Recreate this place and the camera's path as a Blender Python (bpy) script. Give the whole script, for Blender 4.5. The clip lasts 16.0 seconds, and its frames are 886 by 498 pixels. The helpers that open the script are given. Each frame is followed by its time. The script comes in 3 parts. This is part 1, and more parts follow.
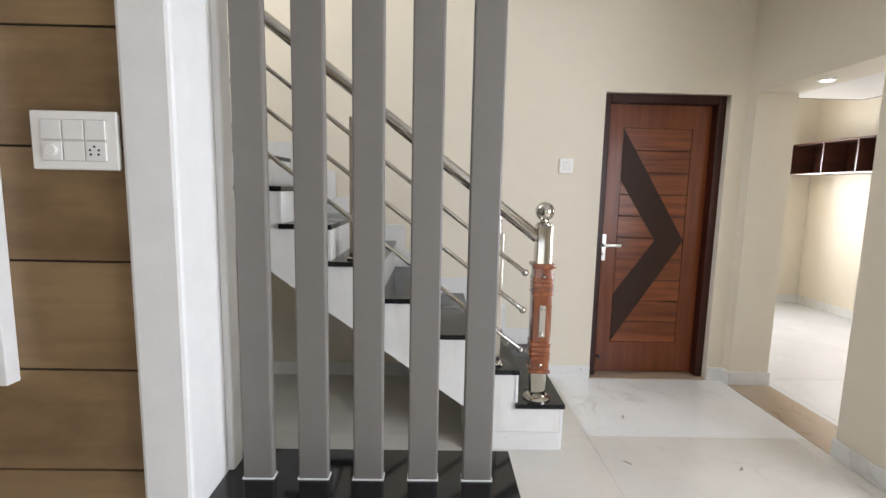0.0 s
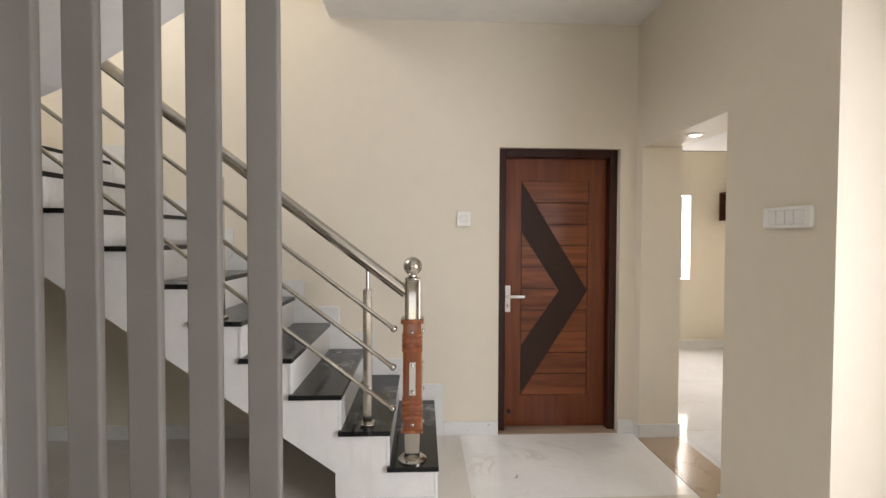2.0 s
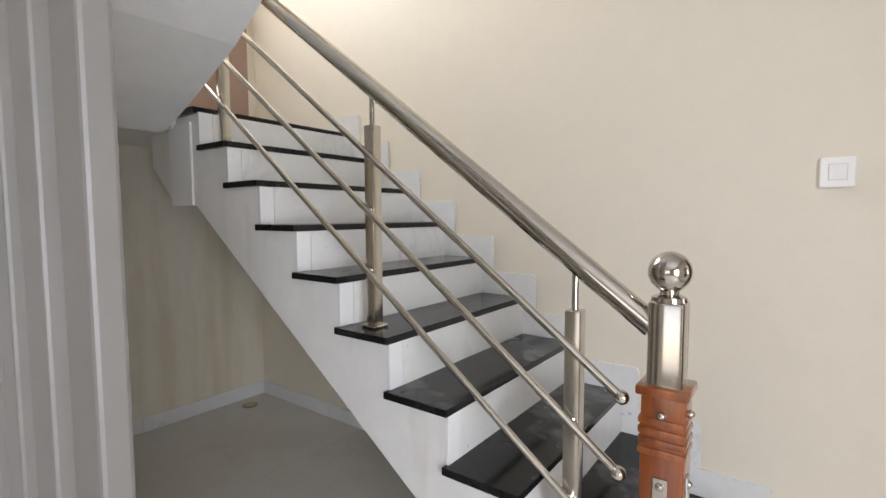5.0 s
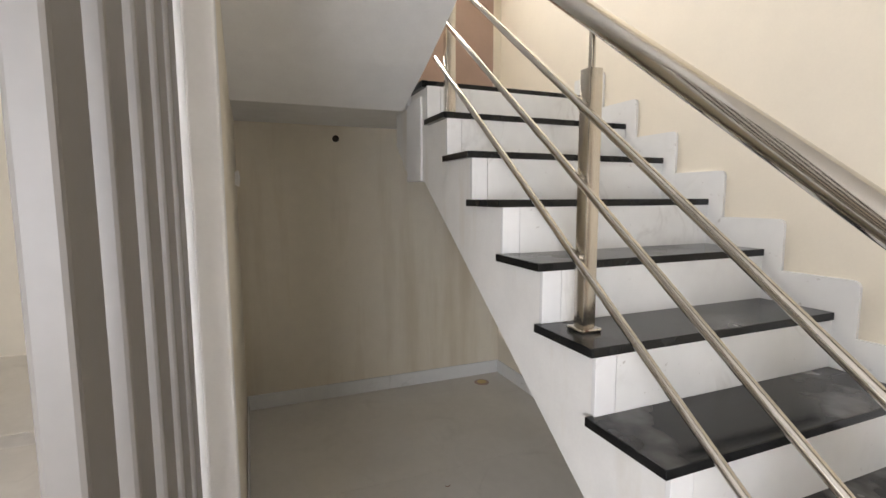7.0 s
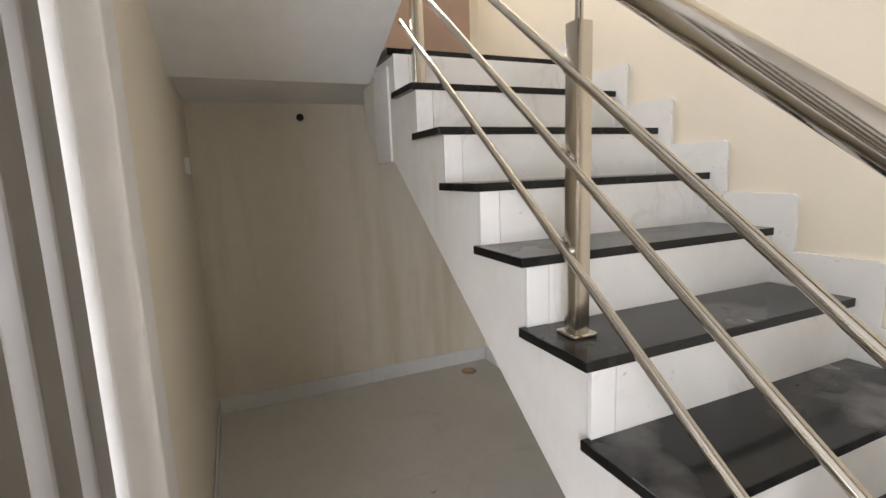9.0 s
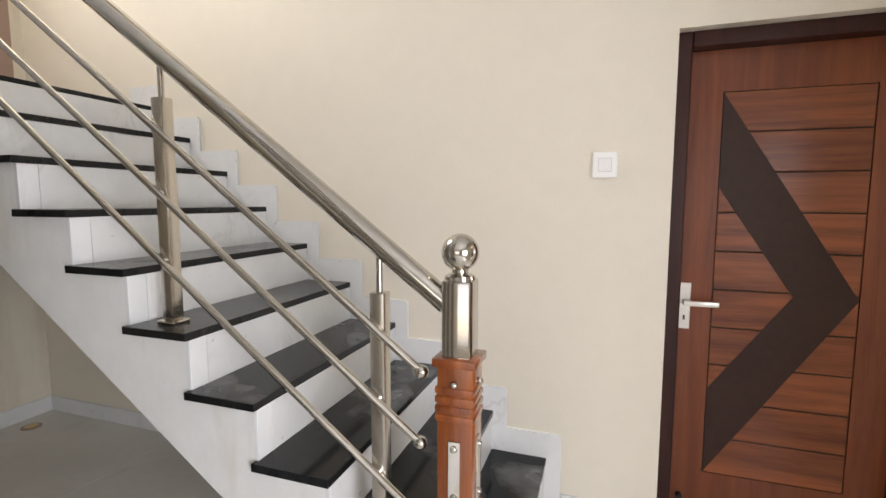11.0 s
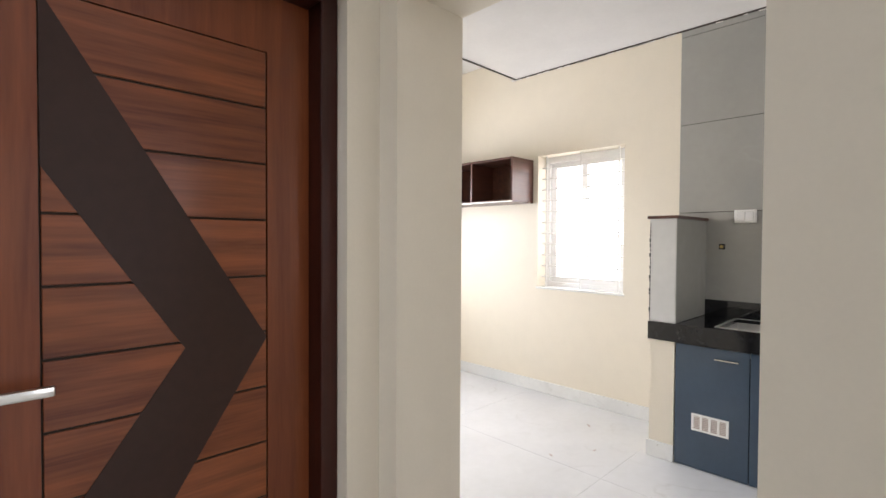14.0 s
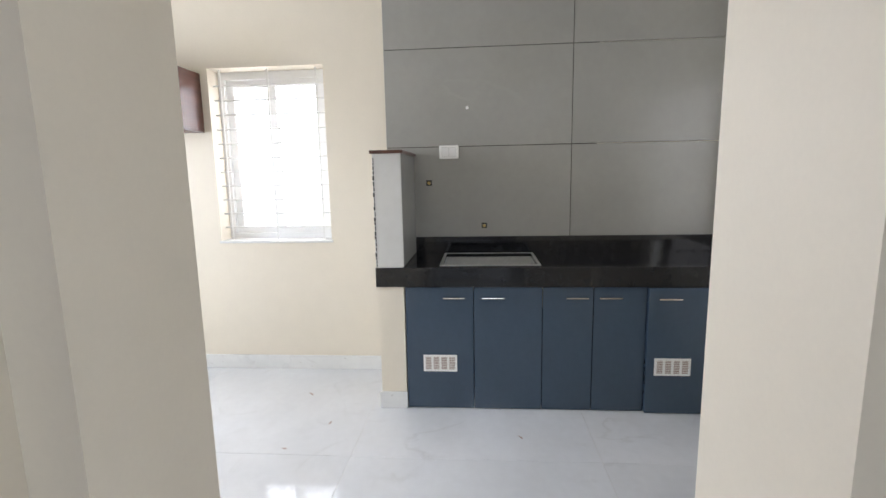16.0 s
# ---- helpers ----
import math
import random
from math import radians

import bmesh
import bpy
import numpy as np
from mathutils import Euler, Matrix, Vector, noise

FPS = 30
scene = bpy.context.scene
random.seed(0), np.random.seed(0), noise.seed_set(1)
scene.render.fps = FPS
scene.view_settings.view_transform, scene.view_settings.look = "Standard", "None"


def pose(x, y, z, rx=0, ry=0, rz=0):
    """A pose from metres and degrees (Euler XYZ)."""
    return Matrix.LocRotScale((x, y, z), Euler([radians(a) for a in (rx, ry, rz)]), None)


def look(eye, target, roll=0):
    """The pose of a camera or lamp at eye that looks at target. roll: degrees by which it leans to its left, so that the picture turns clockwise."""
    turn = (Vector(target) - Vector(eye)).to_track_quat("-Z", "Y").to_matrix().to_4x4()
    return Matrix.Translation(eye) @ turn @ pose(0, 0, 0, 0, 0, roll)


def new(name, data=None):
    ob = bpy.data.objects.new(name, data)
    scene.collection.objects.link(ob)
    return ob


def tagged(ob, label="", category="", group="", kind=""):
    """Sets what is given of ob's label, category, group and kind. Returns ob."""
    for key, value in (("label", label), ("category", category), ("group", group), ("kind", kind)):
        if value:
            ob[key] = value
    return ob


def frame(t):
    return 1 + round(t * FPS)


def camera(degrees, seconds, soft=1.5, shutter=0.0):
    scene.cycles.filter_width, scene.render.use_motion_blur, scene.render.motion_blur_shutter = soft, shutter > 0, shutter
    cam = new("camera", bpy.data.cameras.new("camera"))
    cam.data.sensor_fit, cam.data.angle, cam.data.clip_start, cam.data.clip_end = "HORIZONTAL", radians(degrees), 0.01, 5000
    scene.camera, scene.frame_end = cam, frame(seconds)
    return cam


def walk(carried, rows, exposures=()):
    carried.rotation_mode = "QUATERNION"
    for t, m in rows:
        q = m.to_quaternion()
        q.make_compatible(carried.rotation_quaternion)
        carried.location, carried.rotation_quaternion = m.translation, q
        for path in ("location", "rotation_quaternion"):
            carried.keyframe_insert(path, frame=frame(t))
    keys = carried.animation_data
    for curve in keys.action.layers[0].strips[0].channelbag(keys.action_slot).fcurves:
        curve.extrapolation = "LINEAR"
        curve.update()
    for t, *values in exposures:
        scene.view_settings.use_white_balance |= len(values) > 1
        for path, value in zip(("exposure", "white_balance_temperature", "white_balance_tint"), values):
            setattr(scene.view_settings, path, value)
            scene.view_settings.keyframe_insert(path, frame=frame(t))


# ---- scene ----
cam = camera(85.8, 16.0)
PATH = [
    (0, (0.147, 0.133, 1.411), (0.181, 2.116, 1.154), 1.2),
    (0.5, (0.295, 0.136, 1.418), (0.306, 2.126, 1.217), 1.0),
    (1, (0.454, 0.122, 1.43), (0.463, 2.116, 1.281), 0.8),
    (1.5, (0.657, 0.121, 1.451), (0.698, 2.118, 1.358), 0.4),
    (2, (0.781, 0.127, 1.454), (0.863, 2.124, 1.401), 0.2),
    (2.2, (0.8, 0.154, 1.481), (0.894, 2.151, 1.411), 0.6),
    (2.5, (0.818, 0.2, 1.441), (0.923, 2.197, 1.395), 0.2),
    (3, (0.833, 0.445, 1.449), (0.916, 2.442, 1.388), 0.1),
    (3.5, (0.852, 0.682, 1.439), (0.795, 2.68, 1.369), -0.0),
    (4, (0.919, 0.948, 1.452), (0.564, 2.914, 1.352), -0.1),
    (4.5, (0.95, 1.191, 1.43), (0.186, 3.036, 1.311), -0.2),
    (5, (0.969, 1.395, 1.434), (-0.223, 2.995, 1.294), -0.2),
    (7.3, (0.744, 1.805, 1.398), (-1.121, 2.493, 1.18), -0.7),
    (7.5, (0.672, 1.845, 1.392), (-1.206, 2.499, 1.172), -1.1),
    (7.8, (0.576, 1.902, 1.4), (-1.313, 2.508, 1.149), -1.1),
    (8, (0.537, 1.93, 1.416), (-1.356, 2.512, 1.14), -1.4),
    (8.2, (0.524, 1.944, 1.434), (-1.37, 2.513, 1.131), -2.0),
    (10.5, (1.025, 1.581, 1.43), (-0.045, 3.255, 1.201), -0.3),
    (11, (1.083, 1.451, 1.43), (0.441, 3.334, 1.23), 0.1),
    (11.5, (1.149, 1.397, 1.445), (0.896, 3.372, 1.257), 0.3),
    (12, (1.207, 1.482, 1.43), (1.215, 3.475, 1.261), 0.3),
    (12.5, (1.283, 1.624, 1.427), (1.491, 3.606, 1.264), 0.4),
    (13, (1.369, 1.801, 1.366), (1.838, 3.742, 1.256), 0.5),
    (13.5, (1.363, 2.075, 1.383), (2.285, 3.848, 1.295), 0.5),
    (14, (1.416, 2.344, 1.332), (2.819, 3.768, 1.292), 0.3),
    (14.5, (1.456, 2.595, 1.308), (3.224, 3.529, 1.291), 0.1),
    (15, (1.538, 2.809, 1.309), (3.474, 3.312, 1.266), -0.1),
    (15.5, (1.637, 2.92, 1.304), (3.617, 3.173, 1.173), -0.7),
    (16, (1.802, 2.966, 1.342), (3.773, 3.12, 1.037), -1.1),
]
walk(cam, [(t, look(eye, target, roll)) for t, eye, target, roll in PATH],
     exposures=[(0.0, -0.05, 6600, 14), (1.5, -0.27, 6900, 17), (2.5, -0.30, 7300, 17), (3.5, -0.02, 6800, 16), (5.0, -0.02, 6600, 16), (8.0, 0.42, 7000, 17), (10.5, 0.08, 7000, 17), (11.0, 0.10, 6800, 17), (12.5, -0.1, 6400, 16), (13.5, -0.38, 6300, 16), (14.5, 0.0, 6500, 16), (15.5, -0.15, 6200, 14), (16.0, -0.25, 6000, 14)])

# ---- light ----
world = bpy.data.worlds.new("sky")
scene.world = world
world.use_nodes = True
wn = world.node_tree.nodes
sky = wn.new("ShaderNodeTexSky")
sky.sky_type, sky.sun_disc = "NISHITA", False
sky.sun_elevation, sky.sun_rotation = radians(50), radians(200)
wn["Background"].inputs[1].default_value = 0.12
world.node_tree.links.new(sky.outputs[0], wn["Background"].inputs[0])


def window_lamp(name, eye, target, w, h, power, colour):
    d = bpy.data.lights.new(name, "AREA")
    d.shape, d.size, d.size_y, d.energy, d.color = "RECTANGLE", w, h, power, colour
    ob = new(name, d)
    ob.matrix_world = look(eye, target)
    return ob


DAY = (1.0, 0.97, 0.93)
COOL = (0.84, 0.91, 1.0)
window_lamp("daylight_front", (0.6, -3.62, 1.55), (0.6, 0, 1.3), 2.6, 1.7, 16, DAY)
window_lamp("daylight_side", (3.12, 0.2, 1.3), (0, 0.8, 0.75), 1.7, 1.6, 125, COOL)
window_lamp("daylight_kitchen", (5.28, 4.36, 1.48), (3, 4.2, 1.2), 0.8, 1.15, 32, DAY)
window_lamp("daylight_kitchen_side", (4.02, 1.24, 1.4), (3.9, 3, 1.1), 1.3, 1.15, 7, DAY)
window_lamp("daylight_kitchen_far", (3.865, 6.52, 1.45), (3.7, 4, 1.2), 0.8, 1.05, 82, (0.90, 0.95, 1.0))
window_lamp("daylight_stair", (-2.74, 2.65, 4.25), (0.2, 2.8, 1.8), 1.45, 1.4, 104, (0.92, 0.97, 1.0))


# ---- materials ----
def material(name, colour, rough=0.5, metal=0.0, grain=0.06, scale=14.0, blotch=0.06, bump=0.02, stretch=(1, 1, 1), coat=0.0, per_piece=0.0):
    """Two scales of noise vary the colour; a fine one gives relief."""
    m = bpy.data.materials.new(name)
    m.use_nodes = True
    n, l = m.node_tree.nodes, m.node_tree.links
    b = n["Principled BSDF"]
    b.inputs["Roughness"].default_value, b.inputs["Metallic"].default_value = rough, metal
    b.inputs["Coat Weight"].default_value = coat
    b.inputs["Coat Roughness"].default_value = 0.08
    tc, mp = n.new("ShaderNodeTexCoord"), n.new("ShaderNodeMapping")
    mp.inputs["Scale"].default_value = stretch
    l.new(tc.outputs["Object"], mp.inputs[0])
    fine, broad = n.new("ShaderNodeTexNoise"), n.new("ShaderNodeTexNoise")
    fine.inputs["Scale"].default_value, fine.inputs["Detail"].default_value = scale, 6
    broad.inputs["Scale"].default_value, broad.inputs["Detail"].default_value = scale * 0.12, 3
    l.new(mp.outputs[0], fine.inputs[0])
    l.new(mp.outputs[0], broad.inputs[0])

    def centred(socket, amount):
        r = n.new("ShaderNodeMapRange")
        r.inputs["From Min"].default_value, r.inputs["From Max"].default_value = 0.3, 0.7
        r.inputs["To Min"].default_value, r.inputs["To Max"].default_value = 1 - amount, 1 + amount
        l.new(socket, r.inputs["Value"])
        return r.outputs[0]

    value = n.new("ShaderNodeMath")
    value.operation = "MULTIPLY"
    l.new(centred(fine.outputs[0], grain), value.inputs[0])
    l.new(centred(broad.outputs[0], blotch), value.inputs[1])
    out = value.outputs[0]
    if per_piece:
        oi, rr, mul = n.new("ShaderNodeObjectInfo"), n.new("ShaderNodeMapRange"), n.new("ShaderNodeMath")
        rr.inputs["To Min"].default_value, rr.inputs["To Max"].default_value = 1 - per_piece, 1 + per_piece
        mul.operation = "MULTIPLY"
        l.new(oi.outputs["Random"], rr.inputs["Value"])
        l.new(rr.outputs[0], mul.inputs[0])
        l.new(out, mul.inputs[1])
        out = mul.outputs[0]
    hsv = n.new("ShaderNodeHueSaturation")
    hsv.inputs["Color"].default_value = (*colour, 1)
    l.new(out, hsv.inputs["Value"])
    l.new(hsv.outputs[0], b.inputs["Base Color"])
    if bump:
        bp = n.new("ShaderNodeBump")
        bp.inputs["Strength"].default_value, bp.inputs["Distance"].default_value = bump, 0.01
        l.new(fine.outputs[0], bp.inputs["Height"])
        l.new(bp.outputs[0], b.inputs["Normal"])
    return m


def marble(name, colour, vein, rough, amount=0.35, scale=1.6, per_piece=0.02):
    """Polished stone with thin wandering veins."""
    m = material(name, colour, rough, 0, 0.02, 20, 0.04, 0, per_piece=per_piece)
    n, l = m.node_tree.nodes, m.node_tree.links
    b = n["Principled BSDF"]
    old = b.inputs["Base Color"].links[0].from_socket
    geo, no = n.new("ShaderNodeNewGeometry"), n.new("ShaderNodeTexNoise")
    no.inputs["Scale"].default_value, no.inputs["Detail"].default_value, no.inputs["Distortion"].default_value = scale, 8, 1.2
    l.new(geo.outputs["Position"], no.inputs[0])
    ramp = n.new("ShaderNodeValToRGB")
    e = ramp.color_ramp.elements
    e[0].position, e[0].color = 0.475, (0, 0, 0, 1)
    e[1].position, e[1].color = 0.525, (0, 0, 0, 1)
    mid = e.new(0.5)
    mid.color = (amount, amount, amount, 1)
    l.new(no.outputs[0], ramp.inputs[0])
    patch = n.new("ShaderNodeTexNoise")
    patch.inputs["Scale"].default_value = 2.3
    l.new(geo.outputs["Position"], patch.inputs[0])
    pr = n.new("ShaderNodeMapRange")
    pr.inputs["From Min"].default_value, pr.inputs["From Max"].default_value = 0.5, 0.65
    l.new(patch.outputs[0], pr.inputs["Value"])
    mulv = n.new("ShaderNodeMath")
    mulv.operation = "MULTIPLY"
    l.new(ramp.outputs[0], mulv.inputs[0])
    l.new(pr.outputs[0], mulv.inputs[1])
    mix = n.new("ShaderNodeMixRGB")
    mix.inputs["Color2"].default_value = (*vein, 1)
    l.new(mulv.outputs[0], mix.inputs["Fac"])
    l.new(old, mix.inputs["Color1"])
    l.new(mix.outputs[0], b.inputs["Base Color"])
    return m


def wood(name, dark, light, rough, axis, scale=3.0, coat=0.2, per_piece=0.08):
    """Veneer whose grain runs along the axis (0, 1 or 2)."""
    m = bpy.data.materials.new(name)
    m.use_nodes = True
    n, l = m.node_tree.nodes, m.node_tree.links
    b = n["Principled BSDF"]
    b.inputs["Roughness"].default_value = rough
    b.inputs["Coat Weight"].default_value, b.inputs["Coat Roughness"].default_value = coat, 0.2
    geo, mp = n.new("ShaderNodeNewGeometry"), n.new("ShaderNodeMapping")
    st = [6.0, 6.0, 6.0]
    st[axis] = 0.35
    mp.inputs["Scale"].default_value = st
    oi, add = n.new("ShaderNodeObjectInfo"), n.new("ShaderNodeVectorMath")
    shift = n.new("ShaderNodeMath")
    shift.operation = "MULTIPLY"
    shift.inputs[1].default_value = 7.0
    l.new(oi.outputs["Random"], shift.inputs[0])
    l.new(geo.outputs["Position"], add.inputs[0])
    l.new(shift.outputs[0], add.inputs[1])
    l.new(add.outputs[0], mp.inputs[0])
    no, fi = n.new("ShaderNodeTexNoise"), n.new("ShaderNodeTexNoise")
    no.inputs["Scale"].default_value, no.inputs["Detail"].default_value, no.inputs["Distortion"].default_value = scale, 5, 0.6
    fi.inputs["Scale"].default_value, fi.inputs["Detail"].default_value = scale * 9, 4
    l.new(mp.outputs[0], no.inputs[0])
    l.new(mp.outputs[0], fi.inputs[0])
    mix = n.new("ShaderNodeMath")
    mix.operation = "MULTIPLY_ADD"
    mix.inputs[1].default_value = 0.3
    l.new(fi.outputs[0], mix.inputs[0])
    l.new(no.outputs[0], mix.inputs[2])
    ramp = n.new("ShaderNodeValToRGB")
    e = ramp.color_ramp.elements
    e[0].position, e[0].color = 0.42, (*dark, 1)
    e[1].position, e[1].color = 0.86, (*light, 1)
    l.new(mix.outputs[0], ramp.inputs[0])
    rr, hsv = n.new("ShaderNodeMapRange"), n.new("ShaderNodeHueSaturation")
    rr.inputs["To Min"].default_value, rr.inputs["To Max"].default_value = 1 - per_piece, 1 + per_piece
    l.new(oi.outputs["Random"], rr.inputs["Value"])
    l.new(rr.outputs[0], hsv.inputs["Value"])
    l.new(ramp.outputs[0], hsv.inputs["Color"])
    l.new(hsv.outputs[0], b.inputs["Base Color"])
    bp = n.new("ShaderNodeBump")
    bp.inputs["Strength"].default_value, bp.inputs["Distance"].default_value = 0.06, 0.004
    l.new(fi.outputs[0], bp.inputs["Height"])
    l.new(bp.outputs[0], b.inputs["Normal"])
    return m


def glowing(name, colour, strength):
    m = bpy.data.materials.new(name)
    m.use_nodes = True
    b = m.node_tree.nodes["Principled BSDF"]
    b.inputs["Base Color"].default_value = (*colour, 1)
    b.inputs["Emission Color"].default_value = (*colour, 1)
    b.inputs["Emission Strength"].default_value = strength
    return m


def dusty(m, dust, amount):
    """Lays pale dust in worn patches over a material."""
    n, l = m.node_tree.nodes, m.node_tree.links
    b = n["Principled BSDF"]
    old = b.inputs["Base Color"].links[0].from_socket
    geo, no, rg, mix = n.new("ShaderNodeNewGeometry"), n.new("ShaderNodeTexNoise"), n.new("ShaderNodeMapRange"), n.new("ShaderNodeMixRGB")
    no.inputs["Scale"].default_value, no.inputs["Detail"].default_value, no.inputs["Roughness"].default_value = 4.0, 4, 0.5
    rg.inputs["From Min"].default_value, rg.inputs["From Max"].default_value = 0.50, 0.64
    rg.inputs["To Max"].default_value = amount
    l.new(geo.outputs["Position"], no.inputs[0])
    l.new(no.outputs[0], rg.inputs["Value"])
    sep, up = n.new("ShaderNodeSeparateXYZ"), n.new("ShaderNodeMath")
    up.operation, up.use_clamp = "MULTIPLY", True
    l.new(geo.outputs["Normal"], sep.inputs[0])
    l.new(sep.outputs[2], up.inputs[0])
    l.new(rg.outputs[0], up.inputs[1])
    l.new(up.outputs[0], mix.inputs["Fac"])
    l.new(old, mix.inputs["Color1"])
    mix.inputs["Color2"].default_value = (*dust, 1)
    l.new(mix.outputs[0], b.inputs["Base Color"])
    rr = n.new("ShaderNodeMapRange")
    rr.inputs["From Min"].default_value, rr.inputs["From Max"].default_value = 0.44, 0.74
    rr.inputs["To Min"].default_value, rr.inputs["To Max"].default_value = b.inputs["Roughness"].default_value, 0.32
    l.new(no.outputs[0], rr.inputs["Value"])
    l.new(rr.outputs[0], b.inputs["Roughness"])
    return m


def stained(m, colour, amount, stretch, lo, hi):
    """Drips, smears and streaks with ragged edges: noise drawn out by stretch."""
    n, l = m.node_tree.nodes, m.node_tree.links
    b = n["Principled BSDF"]
    old = b.inputs["Base Color"].links[0].from_socket
    geo, mp, no, rg, mix = n.new("ShaderNodeNewGeometry"), n.new("ShaderNodeMapping"), n.new("ShaderNodeTexNoise"), n.new("ShaderNodeMapRange"), n.new("ShaderNodeMixRGB")
    mp.inputs["Scale"].default_value = stretch
    no.inputs["Scale"].default_value, no.inputs["Detail"].default_value, no.inputs["Roughness"].default_value = 1.0, 5, 0.6
    rg.inputs["From Min"].default_value, rg.inputs["From Max"].default_value = lo, hi
    rg.inputs["To Max"].default_value = amount
    l.new(geo.outputs["Position"], mp.inputs[0])
    l.new(mp.outputs[0], no.inputs[0])
    l.new(no.outputs[0], rg.inputs["Value"])
    l.new(rg.outputs[0], mix.inputs["Fac"])
    l.new(old, mix.inputs["Color1"])
    mix.inputs["Color2"].default_value = (*colour, 1)
    l.new(mix.outputs[0], b.inputs["Base Color"])
    return m


CREAM = material("cream_wall_paint", (0.76, 0.697, 0.578), 0.55, 0, 0.010, 90, 0.012, 0.03)
WHITE = material("white_wall_paint", (0.80, 0.80, 0.79), 0.5, 0, 0.012, 90, 0.025, 0.03)
STAIRWHITE = stained(material("scuffed_white_stair_paint", (0.80, 0.79, 0.76), 0.5, 0, 0.015, 90, 0.03, 0.03), (0.60, 0.52, 0.38), 0.40, (9, 9, 1.3), 0.52, 0.75)
# Cream with browner upright streaks.
STREAKEDCREAM = stained(material("brown_streaked_cream_paint", (0.76, 0.70, 0.58), 0.55, 0, 0.012, 90, 0.02, 0.03), (0.50, 0.40, 0.24), 0.45, (5, 5, 0.5), 0.46, 0.70)
CEILING = material("white_ceiling_paint", (0.82, 0.80, 0.77), 0.7, 0, 0.012, 60, 0.025, 0.03)
TAUPE = material("taupe_slat_paint", (0.185, 0.172, 0.158), 0.45, 0, 0.02, 60, 0.04, 0.02, per_piece=0.02)
GRANITE = material("black_granite", (0.010, 0.0105, 0.012), 0.07, 0, 0.4, 160, 0.3, 0.0)
TREAD = dusty(material("dusty_black_granite", (0.008, 0.0085, 0.009), 0.13, 0, 0.5, 22, 0.5, 0.0, per_piece=0.1), (0.28, 0.28, 0.28), 0.34)
MARBLE = stained(marble("white_marble", (0.77, 0.77, 0.75), (0.40, 0.38, 0.35), 0.22, 0.28, 2.2), (0.28, 0.24, 0.19), 0.55, (26, 26, 34), 0.67, 0.74)
# Paler, glossier marble that imitates the window's reflection on the risers.
GLINTMARBLE = marble("marble_with_window_glint", (0.80, 0.80, 0.79), (0.50, 0.47, 0.42), 0.10, 0.3, 3.0)
FLOOR = marble("polished_vitrified_tile", (0.72, 0.69, 0.63), (0.44, 0.41, 0.36), 0.12, 0.2, 1.3)
# Whiter tile: the bright patch of light by the door put into colour.
LIGHTPATCH = marble("tile_whitened_as_light_patch", (0.86, 0.86, 0.84), (0.45, 0.42, 0.38), 0.09, 0.35, 2.0)
KFLOOR = marble("white_polished_tile", (0.66, 0.67, 0.68), (0.42, 0.41, 0.39), 0.05, 0.25, 1.4)
GROUT = material("pale_grout", (0.66, 0.64, 0.60), 0.8)
BROWNSTONE = marble("brown_marble_threshold", (0.42, 0.32, 0.23), (0.20, 0.13, 0.08), 0.15, 0.7, 4.0)
STEEL = material("polished_stainless_steel", (0.56, 0.53, 0.48), 0.11, 1.0, 0.03, 40, 0.04, 0.0)
BRUSHED = material("brushed_stainless_steel", (0.60, 0.56, 0.50), 0.24, 1.0, 0.05, 40, 0.05, 0.0, stretch=(6, 6, 0.4))
SATIN = material("satin_nickel", (0.62, 0.60, 0.56), 0.30, 1.0, 0.03, 60, 0.04, 0.0)
DOORWOOD = wood("teak_veneer_upright", (0.112, 0.025, 0.007), (0.215, 0.058, 0.018), 0.38, 2)
DOORBOARD = wood("teak_veneer_level", (0.098, 0.022, 0.007), (0.285, 0.084, 0.026), 0.38, 0)
DOORDARK = material("dark_walnut_inlay", (0.036, 0.014, 0.008), 0.5, 0, 0.10, 30, 0.08, 0.02)
FRAMEWOOD = wood("dark_mahogany_frame", (0.020, 0.004, 0.002), (0.048, 0.010, 0.005), 0.36, 2, coat=0.0)
NEWELWOOD = wood("varnished_teak", (0.14, 0.030, 0.006), (0.34, 0.090, 0.018), 0.22, 2, coat=0.8)
TANWOOD = stained(wood("tan_laminate", (0.17, 0.10, 0.043), (0.31, 0.200, 0.100), 0.45, 0, 0.7, 0.1, 0.05), (0.115, 0.068, 0.028), 0.55, (3, 3, 7), 0.45, 0.68)
BOXWOOD = wood("mahogany_laminate", (0.050, 0.016, 0.010), (0.11, 0.040, 0.024), 0.35, 0)
DARKGAP = material("dark_groove", (0.035, 0.022, 0.014), 0.8)
PLASTIC = material("white_switch_plastic", (0.88, 0.87, 0.84), 0.30, 0, 0.01, 40, 0.02, 0)
PLASTICKEY = material("white_rocker_plastic", (0.85, 0.84, 0.82), 0.25, 0, 0.01, 40, 0.02, 0)
KEYGAP = material("grey_switch_gap", (0.60, 0.59, 0.56), 0.6)
BLACK = material("black_socket_hole", (0.01, 0.01, 0.01), 0.6)
WALLTILE = marble("grey_wall_tile", (0.335, 0.33, 0.305), (0.40, 0.40, 0.37), 0.22, 0.3, 0.9, 0.03)
FINTILE = marble("pale_grey_tile", (0.62, 0.62, 0.60), (0.45, 0.44, 0.42), 0.2, 0.4, 2.0)
BLUE = material("gloss_slate_blue_laminate", (0.052, 0.080, 0.118), 0.11, 0, 0.03, 30, 0.05, 0, per_piece=0.06)
UPVC = material("white_upvc", (0.82, 0.82, 0.81), 0.3, 0, 0.01, 30, 0.02, 0)
